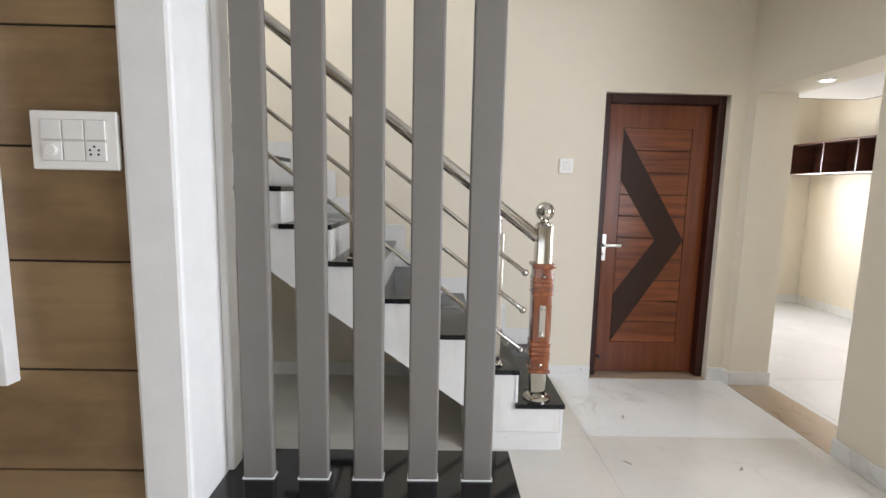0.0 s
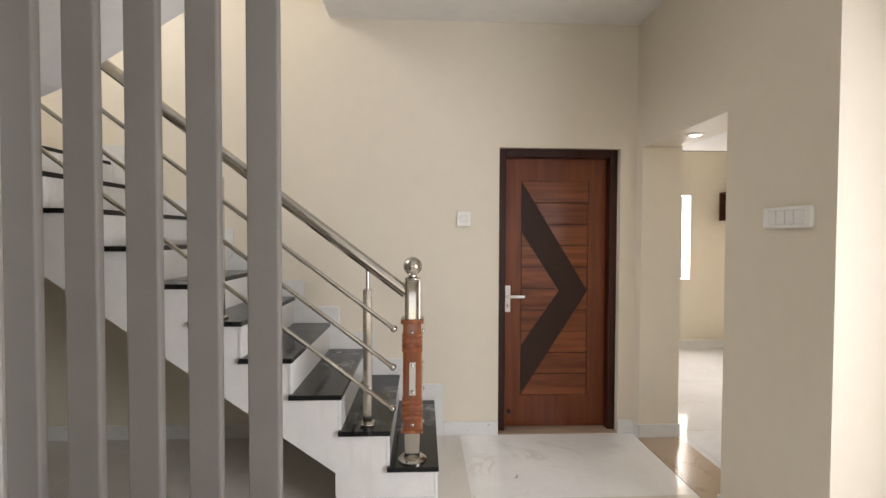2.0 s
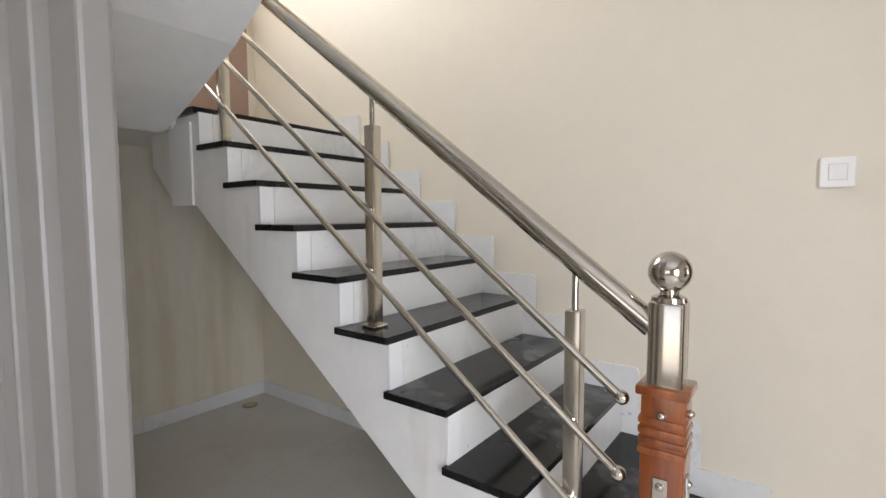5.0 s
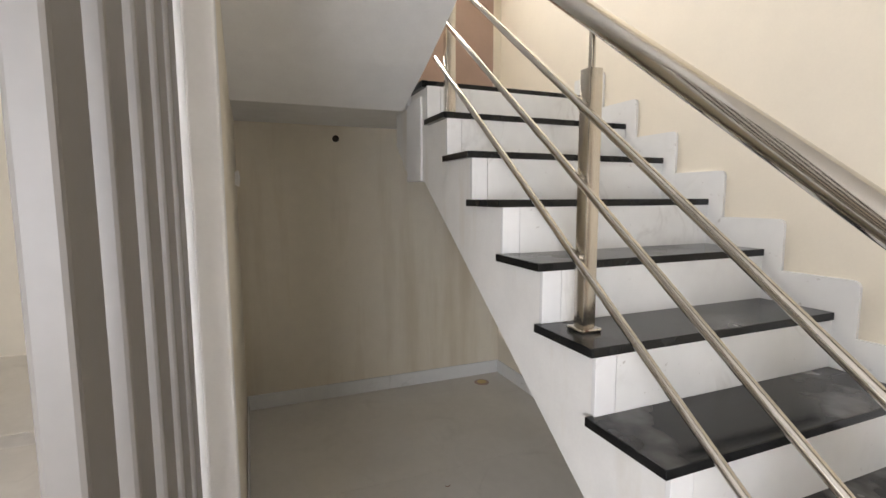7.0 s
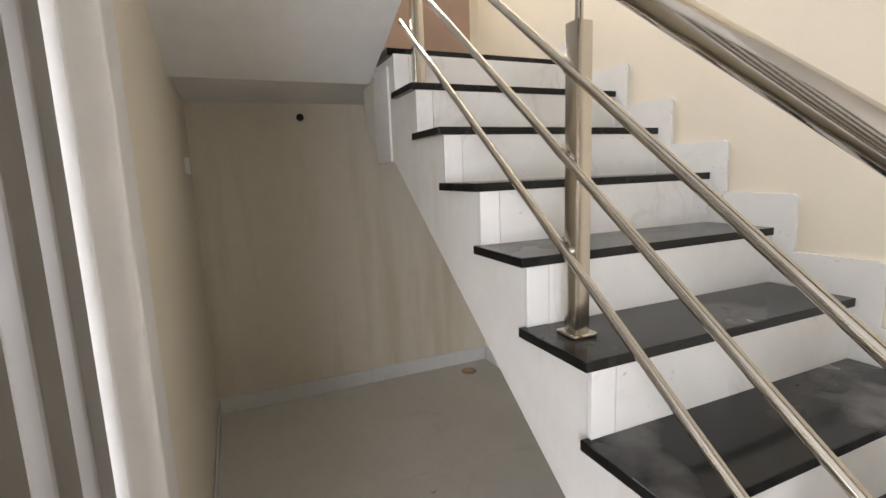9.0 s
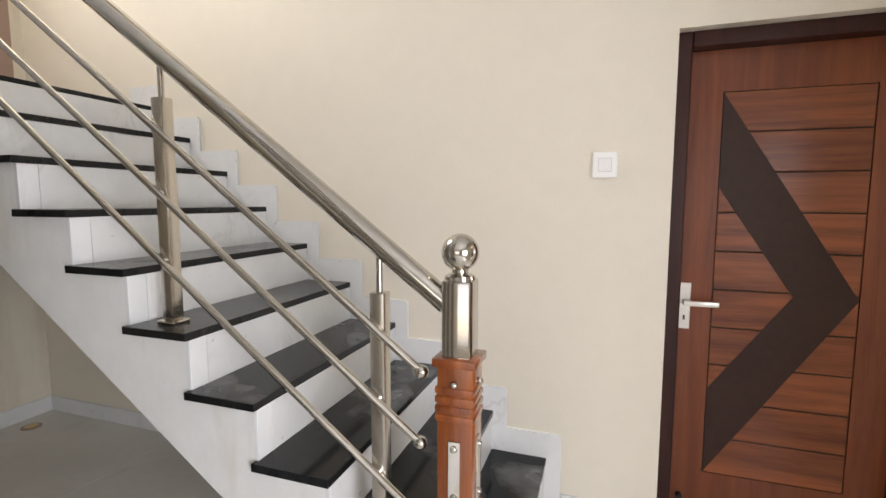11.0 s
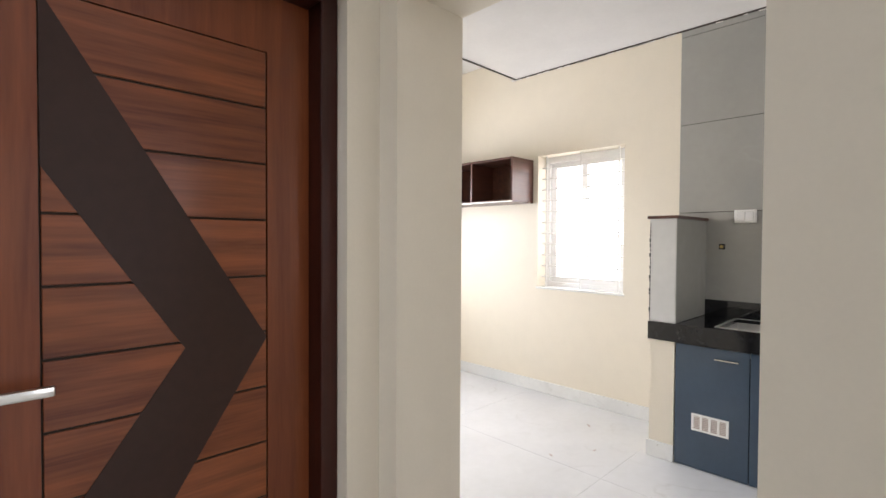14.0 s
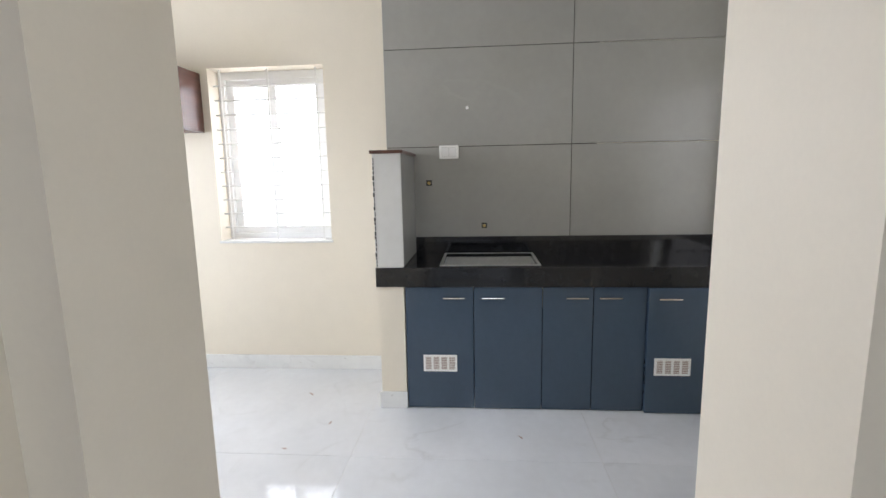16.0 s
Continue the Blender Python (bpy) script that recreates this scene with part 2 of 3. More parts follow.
for m in (DOORDARK, FRAMEWOOD, DOORWOOD, DOORBOARD, TREAD):
    m.node_tree.nodes["Principled BSDF"].inputs["Specular IOR Level"].default_value = 0.3
GRILLE = material("white_painted_steel_bar", (0.78, 0.78, 0.76), 0.4, 0, 0.03, 30, 0.04, 0)
# Brown of the drain, vent backing and litter; also paints the landing wall's shade.
MAUVE = material("mauve_brown_and_wall_shade", (0.36, 0.25, 0.20), 0.6, 0, 0.02, 50, 0.05, 0.02)
SINK = material("brushed_sink_steel", (0.66, 0.66, 0.64), 0.42, 1.0, 0.05, 60, 0.05, 0)
BRASS = material("brass_tap_stub", (0.55, 0.40, 0.16), 0.3, 1.0)
LAMP = glowing("lit_lamp_glass", (1.0, 0.93, 0.82), 9.0)
OUTSIDE = glowing("bright_daylight", (1.0, 1.0, 0.98), 3.0)
glass = bpy.data.materials.new("window_glass")
glass.use_nodes = True
gb = glass.node_tree.nodes["Principled BSDF"]
gb.inputs["Transmission Weight"].default_value, gb.inputs["Roughness"].default_value = 1.0, 0.02


# ---- helpers of this place ----
def add_box(bm, x0, x1, y0, y1, z0, z1, bevel=0.0, seg=2):
    v = [bm.verts.new(p) for p in ((x0, y0, z0), (x1, y0, z0), (x1, y1, z0), (x0, y1, z0), (x0, y0, z1), (x1, y0, z1), (x1, y1, z1), (x0, y1, z1))]
    fs = [bm.faces.new([v[i] for i in f]) for f in ((3, 2, 1, 0), (4, 5, 6, 7), (0, 1, 5, 4), (1, 2, 6, 5), (2, 3, 7, 6), (3, 0, 4, 7))]
    if bevel:
        es = list({e for f in fs for e in f.edges})
        bmesh.ops.bevel(bm, geom=es, offset=bevel, segments=seg, affect="EDGES", profile=0.5)
    return bm


def box(x0, x1, y0, y1, z0, z1, bevel=0.0):
    return add_box(bmesh.new(), x0, x1, y0, y1, z0, z1, bevel)


def boxes(rows, bevel=0.0):
    bm = bmesh.new()
    for r in rows:
        add_box(bm, *r, bevel)
    return bm


def prism(points, axis, a, b):
    """An outline in the two other axes, drawn out along axis from a to b."""
    bm = bmesh.new()

    def put(p, q):
        c = [p[0], p[1]]
        c.insert(axis, q)
        return bm.verts.new(c)

    lo, hi = [put(p, a) for p in points], [put(p, b) for p in points]
    bm.faces.new(lo)
    bm.faces.new(hi[::-1])
    for i in range(len(points)):
        k = (i + 1) % len(points)
        bm.faces.new((lo[k], lo[i], hi[i], hi[k]))
    bmesh.ops.recalc_face_normals(bm, faces=bm.faces)
    return bm


def rod(p, q, r, sides=20, bm=None):
    """A round bar from p to q with closed ends."""
    bm = bm or bmesh.new()
    p, q = Vector(p), Vector(q)
    m = Matrix.Translation((p + q) / 2) @ (q - p).to_track_quat("Z", "Y").to_matrix().to_4x4()
    bmesh.ops.create_cone(bm, cap_ends=True, segments=sides, radius1=r, radius2=r, depth=(q - p).length, matrix=m)
    return bm


def ball(c, r, bm=None):
    bm = bm or bmesh.new()
    bmesh.ops.create_uvsphere(bm, u_segments=28, v_segments=18, radius=r, matrix=Matrix.Translation(c))
    return bm


def lathe(c, profile, sides=28):
    """A turned piece: (radius, height) pairs about the upright through c."""
    bm = bmesh.new()
    rings = [[bm.verts.new((c[0] + r * math.cos(a * math.tau / sides), c[1] + r * math.sin(a * math.tau / sides), c[2] + z)) for a in range(sides)] for r, z in profile]
    for lo, hi in zip(rings, rings[1:]):
        for i in range(sides):
            k = (i + 1) % sides
            bm.faces.new((lo[i], lo[k], hi[k], hi[i]))
    bm.faces.new(rings[0][::-1])
    bm.faces.new(rings[-1])
    return bm


def mesh_of(name, bm, mat, smooth=False):
    me = bpy.data.meshes.new(name)
    bm.to_mesh(me)
    bm.free()
    me.materials.append(mat)
    if smooth:
        me.polygons.foreach_set("use_smooth", [True] * len(me.polygons))
        me.set_sharp_from_angle(angle=radians(40))
    return me


def part(name, bm, mat, parent=None, label="", smooth=False):
    ob = new(name, mesh_of(name, bm, mat, smooth))
    ob.parent = parent
    return tagged(ob, label)


def structure(name, bm, mat, label, category):
    return tagged(part(name, bm, mat), label, category, kind="structure")


def thing(name, label, category, at, group=""):
    """An Empty at the thing's base. Parts keep world places by the inverse."""
    ob = new(name)
    ob.location = at
    ob.empty_display_size = 0.05
    return tagged(ob, label, category, group)


def under(root, name, bm, mat, label="", smooth=False):
    off = Vector((0, 0, 0))
    o = root
    while o is not None:
        off += o.location
        o = o.parent
    bmesh.ops.translate(bm, verts=bm.verts, vec=-off)
    return part(name, bm, mat, root, label, smooth)


# ---- the large structure ----
BACK, RIGHT, THICK, TOP = 3.575, 2.343, 0.29, 2.995
LEFT = -2.48
O0, O1, OH = 2.535, 3.488, 2.10
KX, KY, KTOP = 4.955, 6.25, 2.13
D0, D1, DH = 1.330, 2.221, 2.10
CORNER, INNER, PX = 1.87, 1.695, -0.53

structure("ground", box(-60, 60, -60, 60, -0.5, -0.3), material("pale_ground", (0.35, 0.32, 0.27), 0.9), "pale bare ground outside the house", "ground")
structure("floor", box(LEFT - 0.2, RIGHT, -3.5, BACK, -0.2, -0.0015), GROUT, "pale polished tile floor of the hall", "floor")
structure("floor_kitchen", box(RIGHT + THICK, KX, 1.4, KY, -0.2, -0.0015), GROUT, "white polished tile floor of the kitchen", "floor")
structure("floor_side", box(RIGHT, 2.9, -3.5, CORNER, -0.2, 0.0), FLOOR, "pale polished tile floor", "floor")
structure("floor_passage", box(RIGHT, RIGHT + THICK, CORNER, 4.0, -0.2, -0.012), GROUT, "bed below the threshold", "floor")

structure("wall_back", boxes([(LEFT - 0.2, D0, BACK, BACK + 0.23, -0.2, 6.0), (D0, D1, BACK, BACK + 0.23, DH, 6.0), (D1, RIGHT, BACK, BACK + 0.23, -0.2, 6.0)]), CREAM, "cream painted wall behind the stair", "wall")
structure("wall_right", boxes([(RIGHT, 2.715, CORNER, O0, 0.0, TOP), (RIGHT, RIGHT + THICK, O0, O1, OH, TOP), (RIGHT, RIGHT + THICK, O1, KY + 0.2, 0.0, TOP)]), CREAM, "cream painted wall with an open doorway to the kitchen", "wall")
structure("wall_jog", boxes([(2.715, 3.0, CORNER, CORNER + 0.1, 0.0, TOP), (2.9, 3.0, 1.1, CORNER, 0.0, TOP)]), CREAM, "cream painted wall corner", "wall")
structure("wall_east", boxes([(2.9, 3.0, -3.5, -0.7, 0, TOP), (2.9, 3.0, -0.7, 1.1, 0, 0.5), (2.9, 3.0, -0.7, 1.1, 2.5, TOP)]), CREAM, "cream painted wall with a wide window opening", "wall")
structure("wall_south", boxes([(LEFT - 2.0, -0.75, -3.6, -3.5, 0, TOP), (1.95, 3.0, -3.6, -3.5, 0, TOP), (-0.75, 1.95, -3.6, -3.5, 0, 0.6), (-0.75, 1.95, -3.6, -3.5, 2.45, TOP)]), CREAM, "cream painted front wall with a window opening", "wall")
structure("wall_west", box(LEFT - 2.1, LEFT - 2.0, -3.6, 1.45, 0, TOP), CREAM, "cream painted side wall", "wall")
structure("floor_west", box(LEFT - 2.0, LEFT - 0.2, -3.5, 1.45, -0.2, 0), FLOOR, "pale polished tile floor", "floor")
structure("wall_stair_left", boxes([(LEFT - 0.2, LEFT, INNER, BACK, 0, 3.5), (LEFT - 0.2, LEFT, INNER, 1.9, 3.5, 5.0), (LEFT - 0.2, LEFT, 3.4, BACK, 3.5, 5.0), (LEFT - 0.2, LEFT, INNER, BACK, 5.0, 6.0)]), STREAKEDCREAM, "cream painted stairwell wall with a high window opening", "wall")
structure("wall_panelled", boxes([(LEFT - 2.0, -0.668, 1.455, INNER, 0, TOP), (LEFT - 0.2, -0.5, 1.62, INNER, TOP + 0.15, 6.0)]), CREAM, "painted wall between hall and stair", "wall")
structure("wall_pier", box(-0.668, PX, 1.40, INNER + 0.002, 0, TOP, 0.012), WHITE, "white painted pier at the end of the panelled wall", "wall")
structure("wall_pier_rebate", box(-0.534, -0.507, 1.627, INNER + 0.004, 0.458, TOP, 0.006), WHITE, "white painted rebate at the back of the pier", "wall")
structure("wall_upper", boxes([(-0.5, 2.4, 1.62, INNER, TOP + 0.15, 6.0), (2.343, 2.43, INNER, BACK, TOP + 0.15, 6.0)]), CREAM, "cream painted upper wall of the stairwell", "wall")
structure("ceiling_upper", box(LEFT - 0.2, 2.43, 1.62, BACK + 0.23, 6.0, 6.15), CEILING, "white painted ceiling of the stairwell", "ceiling")
structure("ceiling", boxes([(LEFT - 2.1, 3.0, -3.6, INNER, TOP, TOP + 0.15), (0.117, RIGHT + 0.1, INNER, BACK, TOP, TOP + 0.15)]), CEILING, "white painted ceiling of the hall", "ceiling")

# kitchen shell
W0, W1, WZ0, WZ1 = 3.97, 4.75, 0.91, 2.065
HOLE_Y, HOLE_Z = 2.092, 2.53
structure("wall_kitchen_window", boxes([(KX, KX + 0.23, 0.4, HOLE_Y - 0.085, -0.2, 3.0), (KX, KX + 0.23, HOLE_Y - 0.085, HOLE_Y + 0.085, -0.2, HOLE_Z - 0.085), (KX, KX + 0.23, HOLE_Y - 0.085, HOLE_Y + 0.085, HOLE_Z + 0.085, 3.0),
                                        (KX, KX + 0.23, HOLE_Y + 0.085, W0, -0.2, 3.0), (KX, KX + 0.23, W0, W1, -0.2, WZ0), (KX, KX + 0.23, W0, W1, WZ1, 3.0), (KX, KX + 0.23, W1, KY + 0.2, -0.2, 3.0)]), CREAM, "cream painted kitchen wall with a barred window", "wall")
structure("wall_kitchen_far", boxes([(RIGHT + THICK, 3.45, KY, KY + 0.2, -0.2, 3.0), (4.28, KX, KY, KY + 0.2, -0.2, 3.0), (3.45, 4.28, KY, KY + 0.2, -0.2, 0.9), (3.45, 4.28, KY, KY + 0.2, 2.0, 3.0)]), CREAM, "cream painted far kitchen wall with a window opening", "wall")
structure("wall_kitchen_near", boxes([(3.0, 3.35, 1.3, 1.4, 0, 3.0), (4.7, KX, 1.3, 1.4, 0, 3.0), (3.35, 4.7, 1.3, 1.4, 0, 0.8), (3.35, 4.7, 1.3, 1.4, 2.0, 3.0)]), CREAM, "cream painted kitchen wall with a window opening", "wall")
structure("ceiling_loft", box(RIGHT + THICK, 3.345, 1.4, 3.79, KTOP, KTOP + 0.09), CEILING, "white underside of the loft slab inside the kitchen doorway", "ceiling")
structure("trim_loft_edge", boxes([(3.345, 3.357, 1.4, 3.802, KTOP - 0.002, KTOP + 0.012), (RIGHT + THICK, 3.345, 3.79, 3.802, KTOP - 0.002, KTOP + 0.012)]), DARKGAP, "dark edging along the loft slab", "trim")
flecks = bmesh.new()
fr = random.Random(9)
for k in range(26):
    y = 2.55 + 1.22 * fr.random()
    add_box(flecks, 3.352, 3.3585, y, y + fr.uniform(0.012, 0.06), KTOP - 0.004, KTOP + fr.uniform(0.003, 0.011))
structure("trim_loft_plaster", flecks, CEILING, "white plaster flecks left on the dark loft edging", "trim")
structure("ceiling_kitchen_slab", box(RIGHT + THICK, KX + 0.23, 1.3, KY + 0.2, 3.0, 3.15), CEILING, "white painted kitchen ceiling", "ceiling")

structure("threshold_kitchen", box(RIGHT - 0.01, RIGHT + THICK + 0.01, O0, O1, -0.012, 0.003), BROWNSTONE, "brown marble threshold of the kitchen doorway", "threshold")
structure("threshold_door", box(D0, D1, BACK - 0.005, BACK + 0.23, -0.012, 0.006), BROWNSTONE, "brown marble door sill", "threshold")
structure("wall_behind_door", box(D0 - 0.2, D1 + 0.1, BACK + 0.23, BACK + 0.3, 0, 2.3), CREAM, "plain wall behind the closed door", "wall")


# ---- skirting ----
def skirting(name, x0, x1, y0, y1, z0=0.0, z1=0.10):
    return structure(name, box(x0, x1, y0, y1, z0, z1, 0.003), MARBLE, "white marble skirting along the wall", "skirting")


skirting("baseboard", 0.93, D0, BACK - 0.012, BACK)
skirting("baseboard", D1, RIGHT, BACK - 0.012, BACK)
skirting("baseboard", RIGHT - 0.012, RIGHT, O1 - 0.012, BACK - 0.012)
skirting("baseboard", RIGHT, RIGHT + THICK + 0.012, O1 - 0.012, O1)
skirting("baseboard", RIGHT - 0.012, RIGHT, CORNER, O0 + 0.012)
skirting("baseboard", RIGHT, 2.715, O0, O0 + 0.012)
skirting("baseboard", RIGHT - 0.012, 2.9, CORNER - 0.012, CORNER)
skirting("baseboard", LEFT, LEFT + 0.012, INNER, BACK)
skirting("baseboard", LEFT + 0.012, 0.33, BACK - 0.012, BACK)
skirting("baseboard", LEFT + 0.012, PX, INNER + 0.002, INNER + 0.012)
skirting("baseboard", KX - 0.012, KX, 3.57, KY)
skirting("baseboard", RIGHT + THICK, KX - 0.012, KY - 0.012, KY)
skirting("baseboard", RIGHT + THICK, RIGHT + THICK + 0.012, O1, KY - 0.012)

# ---- the stair ----
GO, RISE, X1, Z1 = 0.249, 0.189, 0.863, 0.265
YO = 2.553
stair = thing("staircase", "white-sided staircase with black granite treads beside a cream wall", "staircase", (0.3, 3.0, 0))
tops = [(X1 - 0.02 - GO * k, Z1 - 0.026 + RISE * k) for k in range(10)]
outline = [(0.33, 0.0), (X1 - 0.02, 0.0)]
for k, (x, z) in enumerate(tops):
    outline.append((x, z))
    if k < 9:
        outline.append((x - GO, z))
outline += [(-1.63, tops[-1][1]), (-1.63, 1.49), (-1.45, 1.49), (0.33, 0.23)]
under(stair, "flight", prism(outline, 1, YO + 0.024, BACK - 0.002), STAIRWHITE, "white painted side and soffit")
for k in range(9):
    xr, z = X1 - GO * k, Z1 + RISE * k
    under(stair, "tread", box(xr - GO - 0.019 if k < 8 else xr - GO + 0.0, xr, YO, BACK - 0.014, z - 0.026, z, 0.002), TREAD, "dusty black granite tread")
for k in range(10):
    xr, z = X1 - GO * k, Z1 + RISE * k
    # Added strip: the reflection near the outer corner, built as its own piece.
    under(stair, "riser_end", box(xr - 0.02, xr - 0.005, YO + 0.02, YO + 0.088, (z - RISE) if k else 0.0, z - 0.0265, 0.0015), GLINTMARBLE, "paler glossy strip imitating a window reflection on the riser")
    under(stair, "riser", box(xr - 0.02, xr - 0.006, YO + 0.09, BACK - 0.014, (z - RISE) if k else 0.0, z - 0.0265), MARBLE, "white marble riser")
under(stair, "base_skirting", box(0.325, X1 - 0.02, YO + 0.012, YO + 0.024, 0, 0.10, 0.002), MARBLE, "white marble strip")
for k in range(10):
    xr, z = X1 - GO * k, Z1 + RISE * k
    lo = 0.0 if k == 0 else z - RISE
    p = [(xr - GO + 0.065, lo), (xr + 0.065, lo), (xr + 0.065, z + 0.095), (xr + 0.059, z + 0.109), (xr + 0.045, z + 0.115), (xr - GO + 0.065, z + 0.115)]
    under(stair, "wall_skirting", prism(p, 1, BACK - 0.013, BACK - 0.001), MARBLE, "white marble stepped skirting")
LZ = Z1 + RISE * 9
under(stair, "landing_slab", boxes([(LEFT, -1.70, INNER, BACK, 1.885, LZ - 0.03), (-1.70, -1.63, YO, BACK, 1.885, LZ - 0.03), (-1.68, -1.46, YO + 0.012, YO + 0.022, 1.49, 1.90)]), WHITE, "white painted landing slab")
under(stair, "haunch", prism([(-1.682, 1.49), (-1.93, 1.71), (-1.93, 1.884), (-1.682, 1.884)], 1, YO + 0.03, BACK - 0.004), STAIRWHITE, "sloping haunch under the landing")
under(stair, "landing_top", boxes([(LEFT, -1.68, INNER, YO, LZ - 0.03, LZ), (LEFT, -1.40, YO, BACK - 0.014, LZ - 0.03, LZ)]), TREAD, "black granite landing")
up = []
for k in range(8):
    x, z = -1.38 + 0.19 * k, LZ + 0.165 * (k + 1)
    up += [(x, z - 0.165), (x, z)]
soff = [(0.117, 2.91), (-0.374, 2.565), (-0.996, 2.165), (-1.35, 2.005), (-1.70, 1.868)]
under(stair, "upper_flight", prism([(-1.70, 1.934), (-1.66, 1.97)] + up[1:] + [(0.117, up[-1][1])] + soff, 1, INNER, YO - 0.004), WHITE, "white painted upper flight")

# ---- railing ----
rail = thing("stair_railing", "polished steel stair railing with a wood-sleeved newel post", "railing", (0.722, 2.645, Z1))
RY, SL = 2.645, RISE / GO


def on_slope(x, z0):
    return z0 + SL * (0.68 - x)


newel = under(rail, "newel_post", boxes([(0.684, 0.764, RY - 0.04, RY + 0.04, Z1, 1.225)], 0.006), STEEL, "square steel newel", True)
under(newel, "cap", lathe((0.724, RY, 1.225), [(0.042, 0), (0.040, 0.010), (0.022, 0.018), (0.022, 0.03)]), STEEL, "", True)
under(newel, "ball_finial", ball((0.724, RY, 1.296), 0.050), STEEL, "polished steel ball", True)
under(newel, "base_flange", lathe((0.725, RY, Z1), [(0.075, 0), (0.075, 0.008), (0.06, 0.02), (0.05, 0.024)]), STEEL, "round steel flange", True)
sleeve = bmesh.new()
add_box(sleeve, 0.676, 0.774, RY - 0.049, RY + 0.049, 0.425, 1.008, 0.004)
under(newel, "wood_sleeve", sleeve, NEWELWOOD, "varnished teak sleeve", True)
for z0, z1, g in ((0.998, 1.022, 0.060), (0.422, 0.440, 0.056)):
    under(newel, "collar", box(0.724 - g, 0.724 + g, RY - g, RY + g, z0, z1, 0.005), NEWELWOOD, "moulded teak collar", True)
for z in (0.505, 0.532, 0.559, 0.586, 0.86, 0.885, 0.910, 0.935):
    under(newel, "carved_ring", box(0.724 - 0.054, 0.724 + 0.054, RY - 0.054, RY + 0.054, z - 0.010, z + 0.010, 0.006), NEWELWOOD, "", True)
for dx, dy in ((0, -1), (1, 0)):
    cx, cy = 0.725 + dx * 0.0505, RY + dy * 0.0505
    hw = (0.017, 0.004) if dy else (0.004, 0.017)
    under(newel, "steel_plate", box(cx - hw[0], cx + hw[0], cy - hw[1], cy + hw[1], 0.625, 0.80, 0.002), STEEL, "polished steel inlay")
    for z in (0.47, 0.645, 0.78, 0.955):
        under(newel, "stud", ball((cx + dx * 0.003, cy + dy * 0.003, z), 0.010), STEEL, "", True)
under(rail, "handrail", rod((0.69, RY, on_slope(0.69, 1.165)), (-1.60, RY, on_slope(-1.60, 1.165)), 0.032, 28), STEEL, "polished round handrail", True)
for x0, z0 in ((0.622, 0.975), (0.618, 0.773), (0.616, 0.553)):
    b = under(rail, "bar", rod((x0, RY - 0.032, z0), (-1.38, RY - 0.032, z0 + SL * (x0 + 1.38)), 0.0115, 16), STEEL, "thin steel bar", True)
    under(b, "ball_end", ball((x0 + 0.004, RY - 0.032, z0 - 0.003), 0.019), STEEL, "", True)
for x, k in ((0.488, 1), (-0.279, 4), (-1.279, 8)):
    zb = Z1 + RISE * k
    zt = on_slope(x, 1.165)
    p = under(rail, "baluster", box(x - 0.022, x + 0.022, RY - 0.022, RY + 0.022, zb, zt - 0.135, 0.003), BRUSHED, "square steel post", True)
    under(p, "stem", rod((x, RY, zt - 0.14), (x, RY, zt - 0.025), 0.0095, 16), STEEL, "", True)
    under(p, "foot", box(x - 0.036, x + 0.036, RY - 0.036, RY + 0.036, zb, zb + 0.014, 0.005), STEEL, "", True)
    for z0 in (0.975, 0.773, 0.553):
        z = z0 + SL * (0.62 - x)
        under(p, "clip", rod((x, RY - 0.034, z), (x, RY - 0.018, z), 0.014, 14), STEEL, "", True)

# Thin brown sheet over the cream wall: its shade put into colour.
structure("wall_landing_panel", box(LEFT, LEFT + 0.02, INNER, 3.50, LZ, 3.45), MAUVE, "mauve-brown sheet that paints the wall's shade above the landing", "wall")

# ---- slatted screen ----
plinth = thing("screen_plinth", "low plinth capped with black granite under the slats", "plinth", (0, 1.6, 0))
under(plinth, "body", box(PX, 0.415, 1.44, 1.75, 0, 0.426), WHITE, "white painted plinth")
under(plinth, "cap", box(PX, 0.430, 1.42, 1.768, 0.426, 0.458, 0.004), GRANITE, "polished black granite cap")
screen = thing("slatted_screen", "screen of tall taupe painted slats standing on black granite", "screen", (-0.055, 1.6, 0.458))
for k in range(5):
    x = -0.412 + 0.1775 * k
    under(screen, "slat", box(x - 0.048, x + 0.048, 1.581, 1.617, 0.458, TOP, 0.006), TAUPE)
    under(screen, "sealant_line", box(x - 0.051, x + 0.051, 1.578, 1.620, 0.458, 0.463, 0.001), WHITE, "pale sealant line")

# ---- door ----
door = thing("door_1", "closed teak door with a dark chevron inlay in a cream wall", "door", (1.79, 3.7, 0.006))
FY = BACK + 0.05
for x0, x1 in ((D0, D0 + 0.058), (D1 - 0.058, D1)):
    under(door, "frame_post", box(x0, x1, FY, FY + 0.12, 0.006, DH, 0.006), FRAMEWOOD, "dark mahogany frame")
under(door, "frame_head", box(D0 + 0.058, D1 - 0.058, FY, FY + 0.12, DH - 0.06, DH, 0.004), FRAMEWOOD, "dark mahogany frame")
LY, LX0, LX1, LT = 3.697, D0 + 0.06, D1 - 0.06, DH - 0.062
PX0, PX1, PZ0, PZ1 = 1.517, 2.029, 0.25, 1.872
leaf = under(door, "leaf", boxes([(LX0, PX0, LY, LY + 0.035, 0.012, LT), (PX1, LX1, LY, LY + 0.035, 0.012, LT), (PX0, PX1, LY, LY + 0.035, PZ1, LT), (PX0, PX1, LY, LY + 0.035, 0.012, PZ0), (PX0, PX1, LY + 0.012, LY + 0.035, PZ0, PZ1)]), DOORWOOD, "teak veneered leaf")
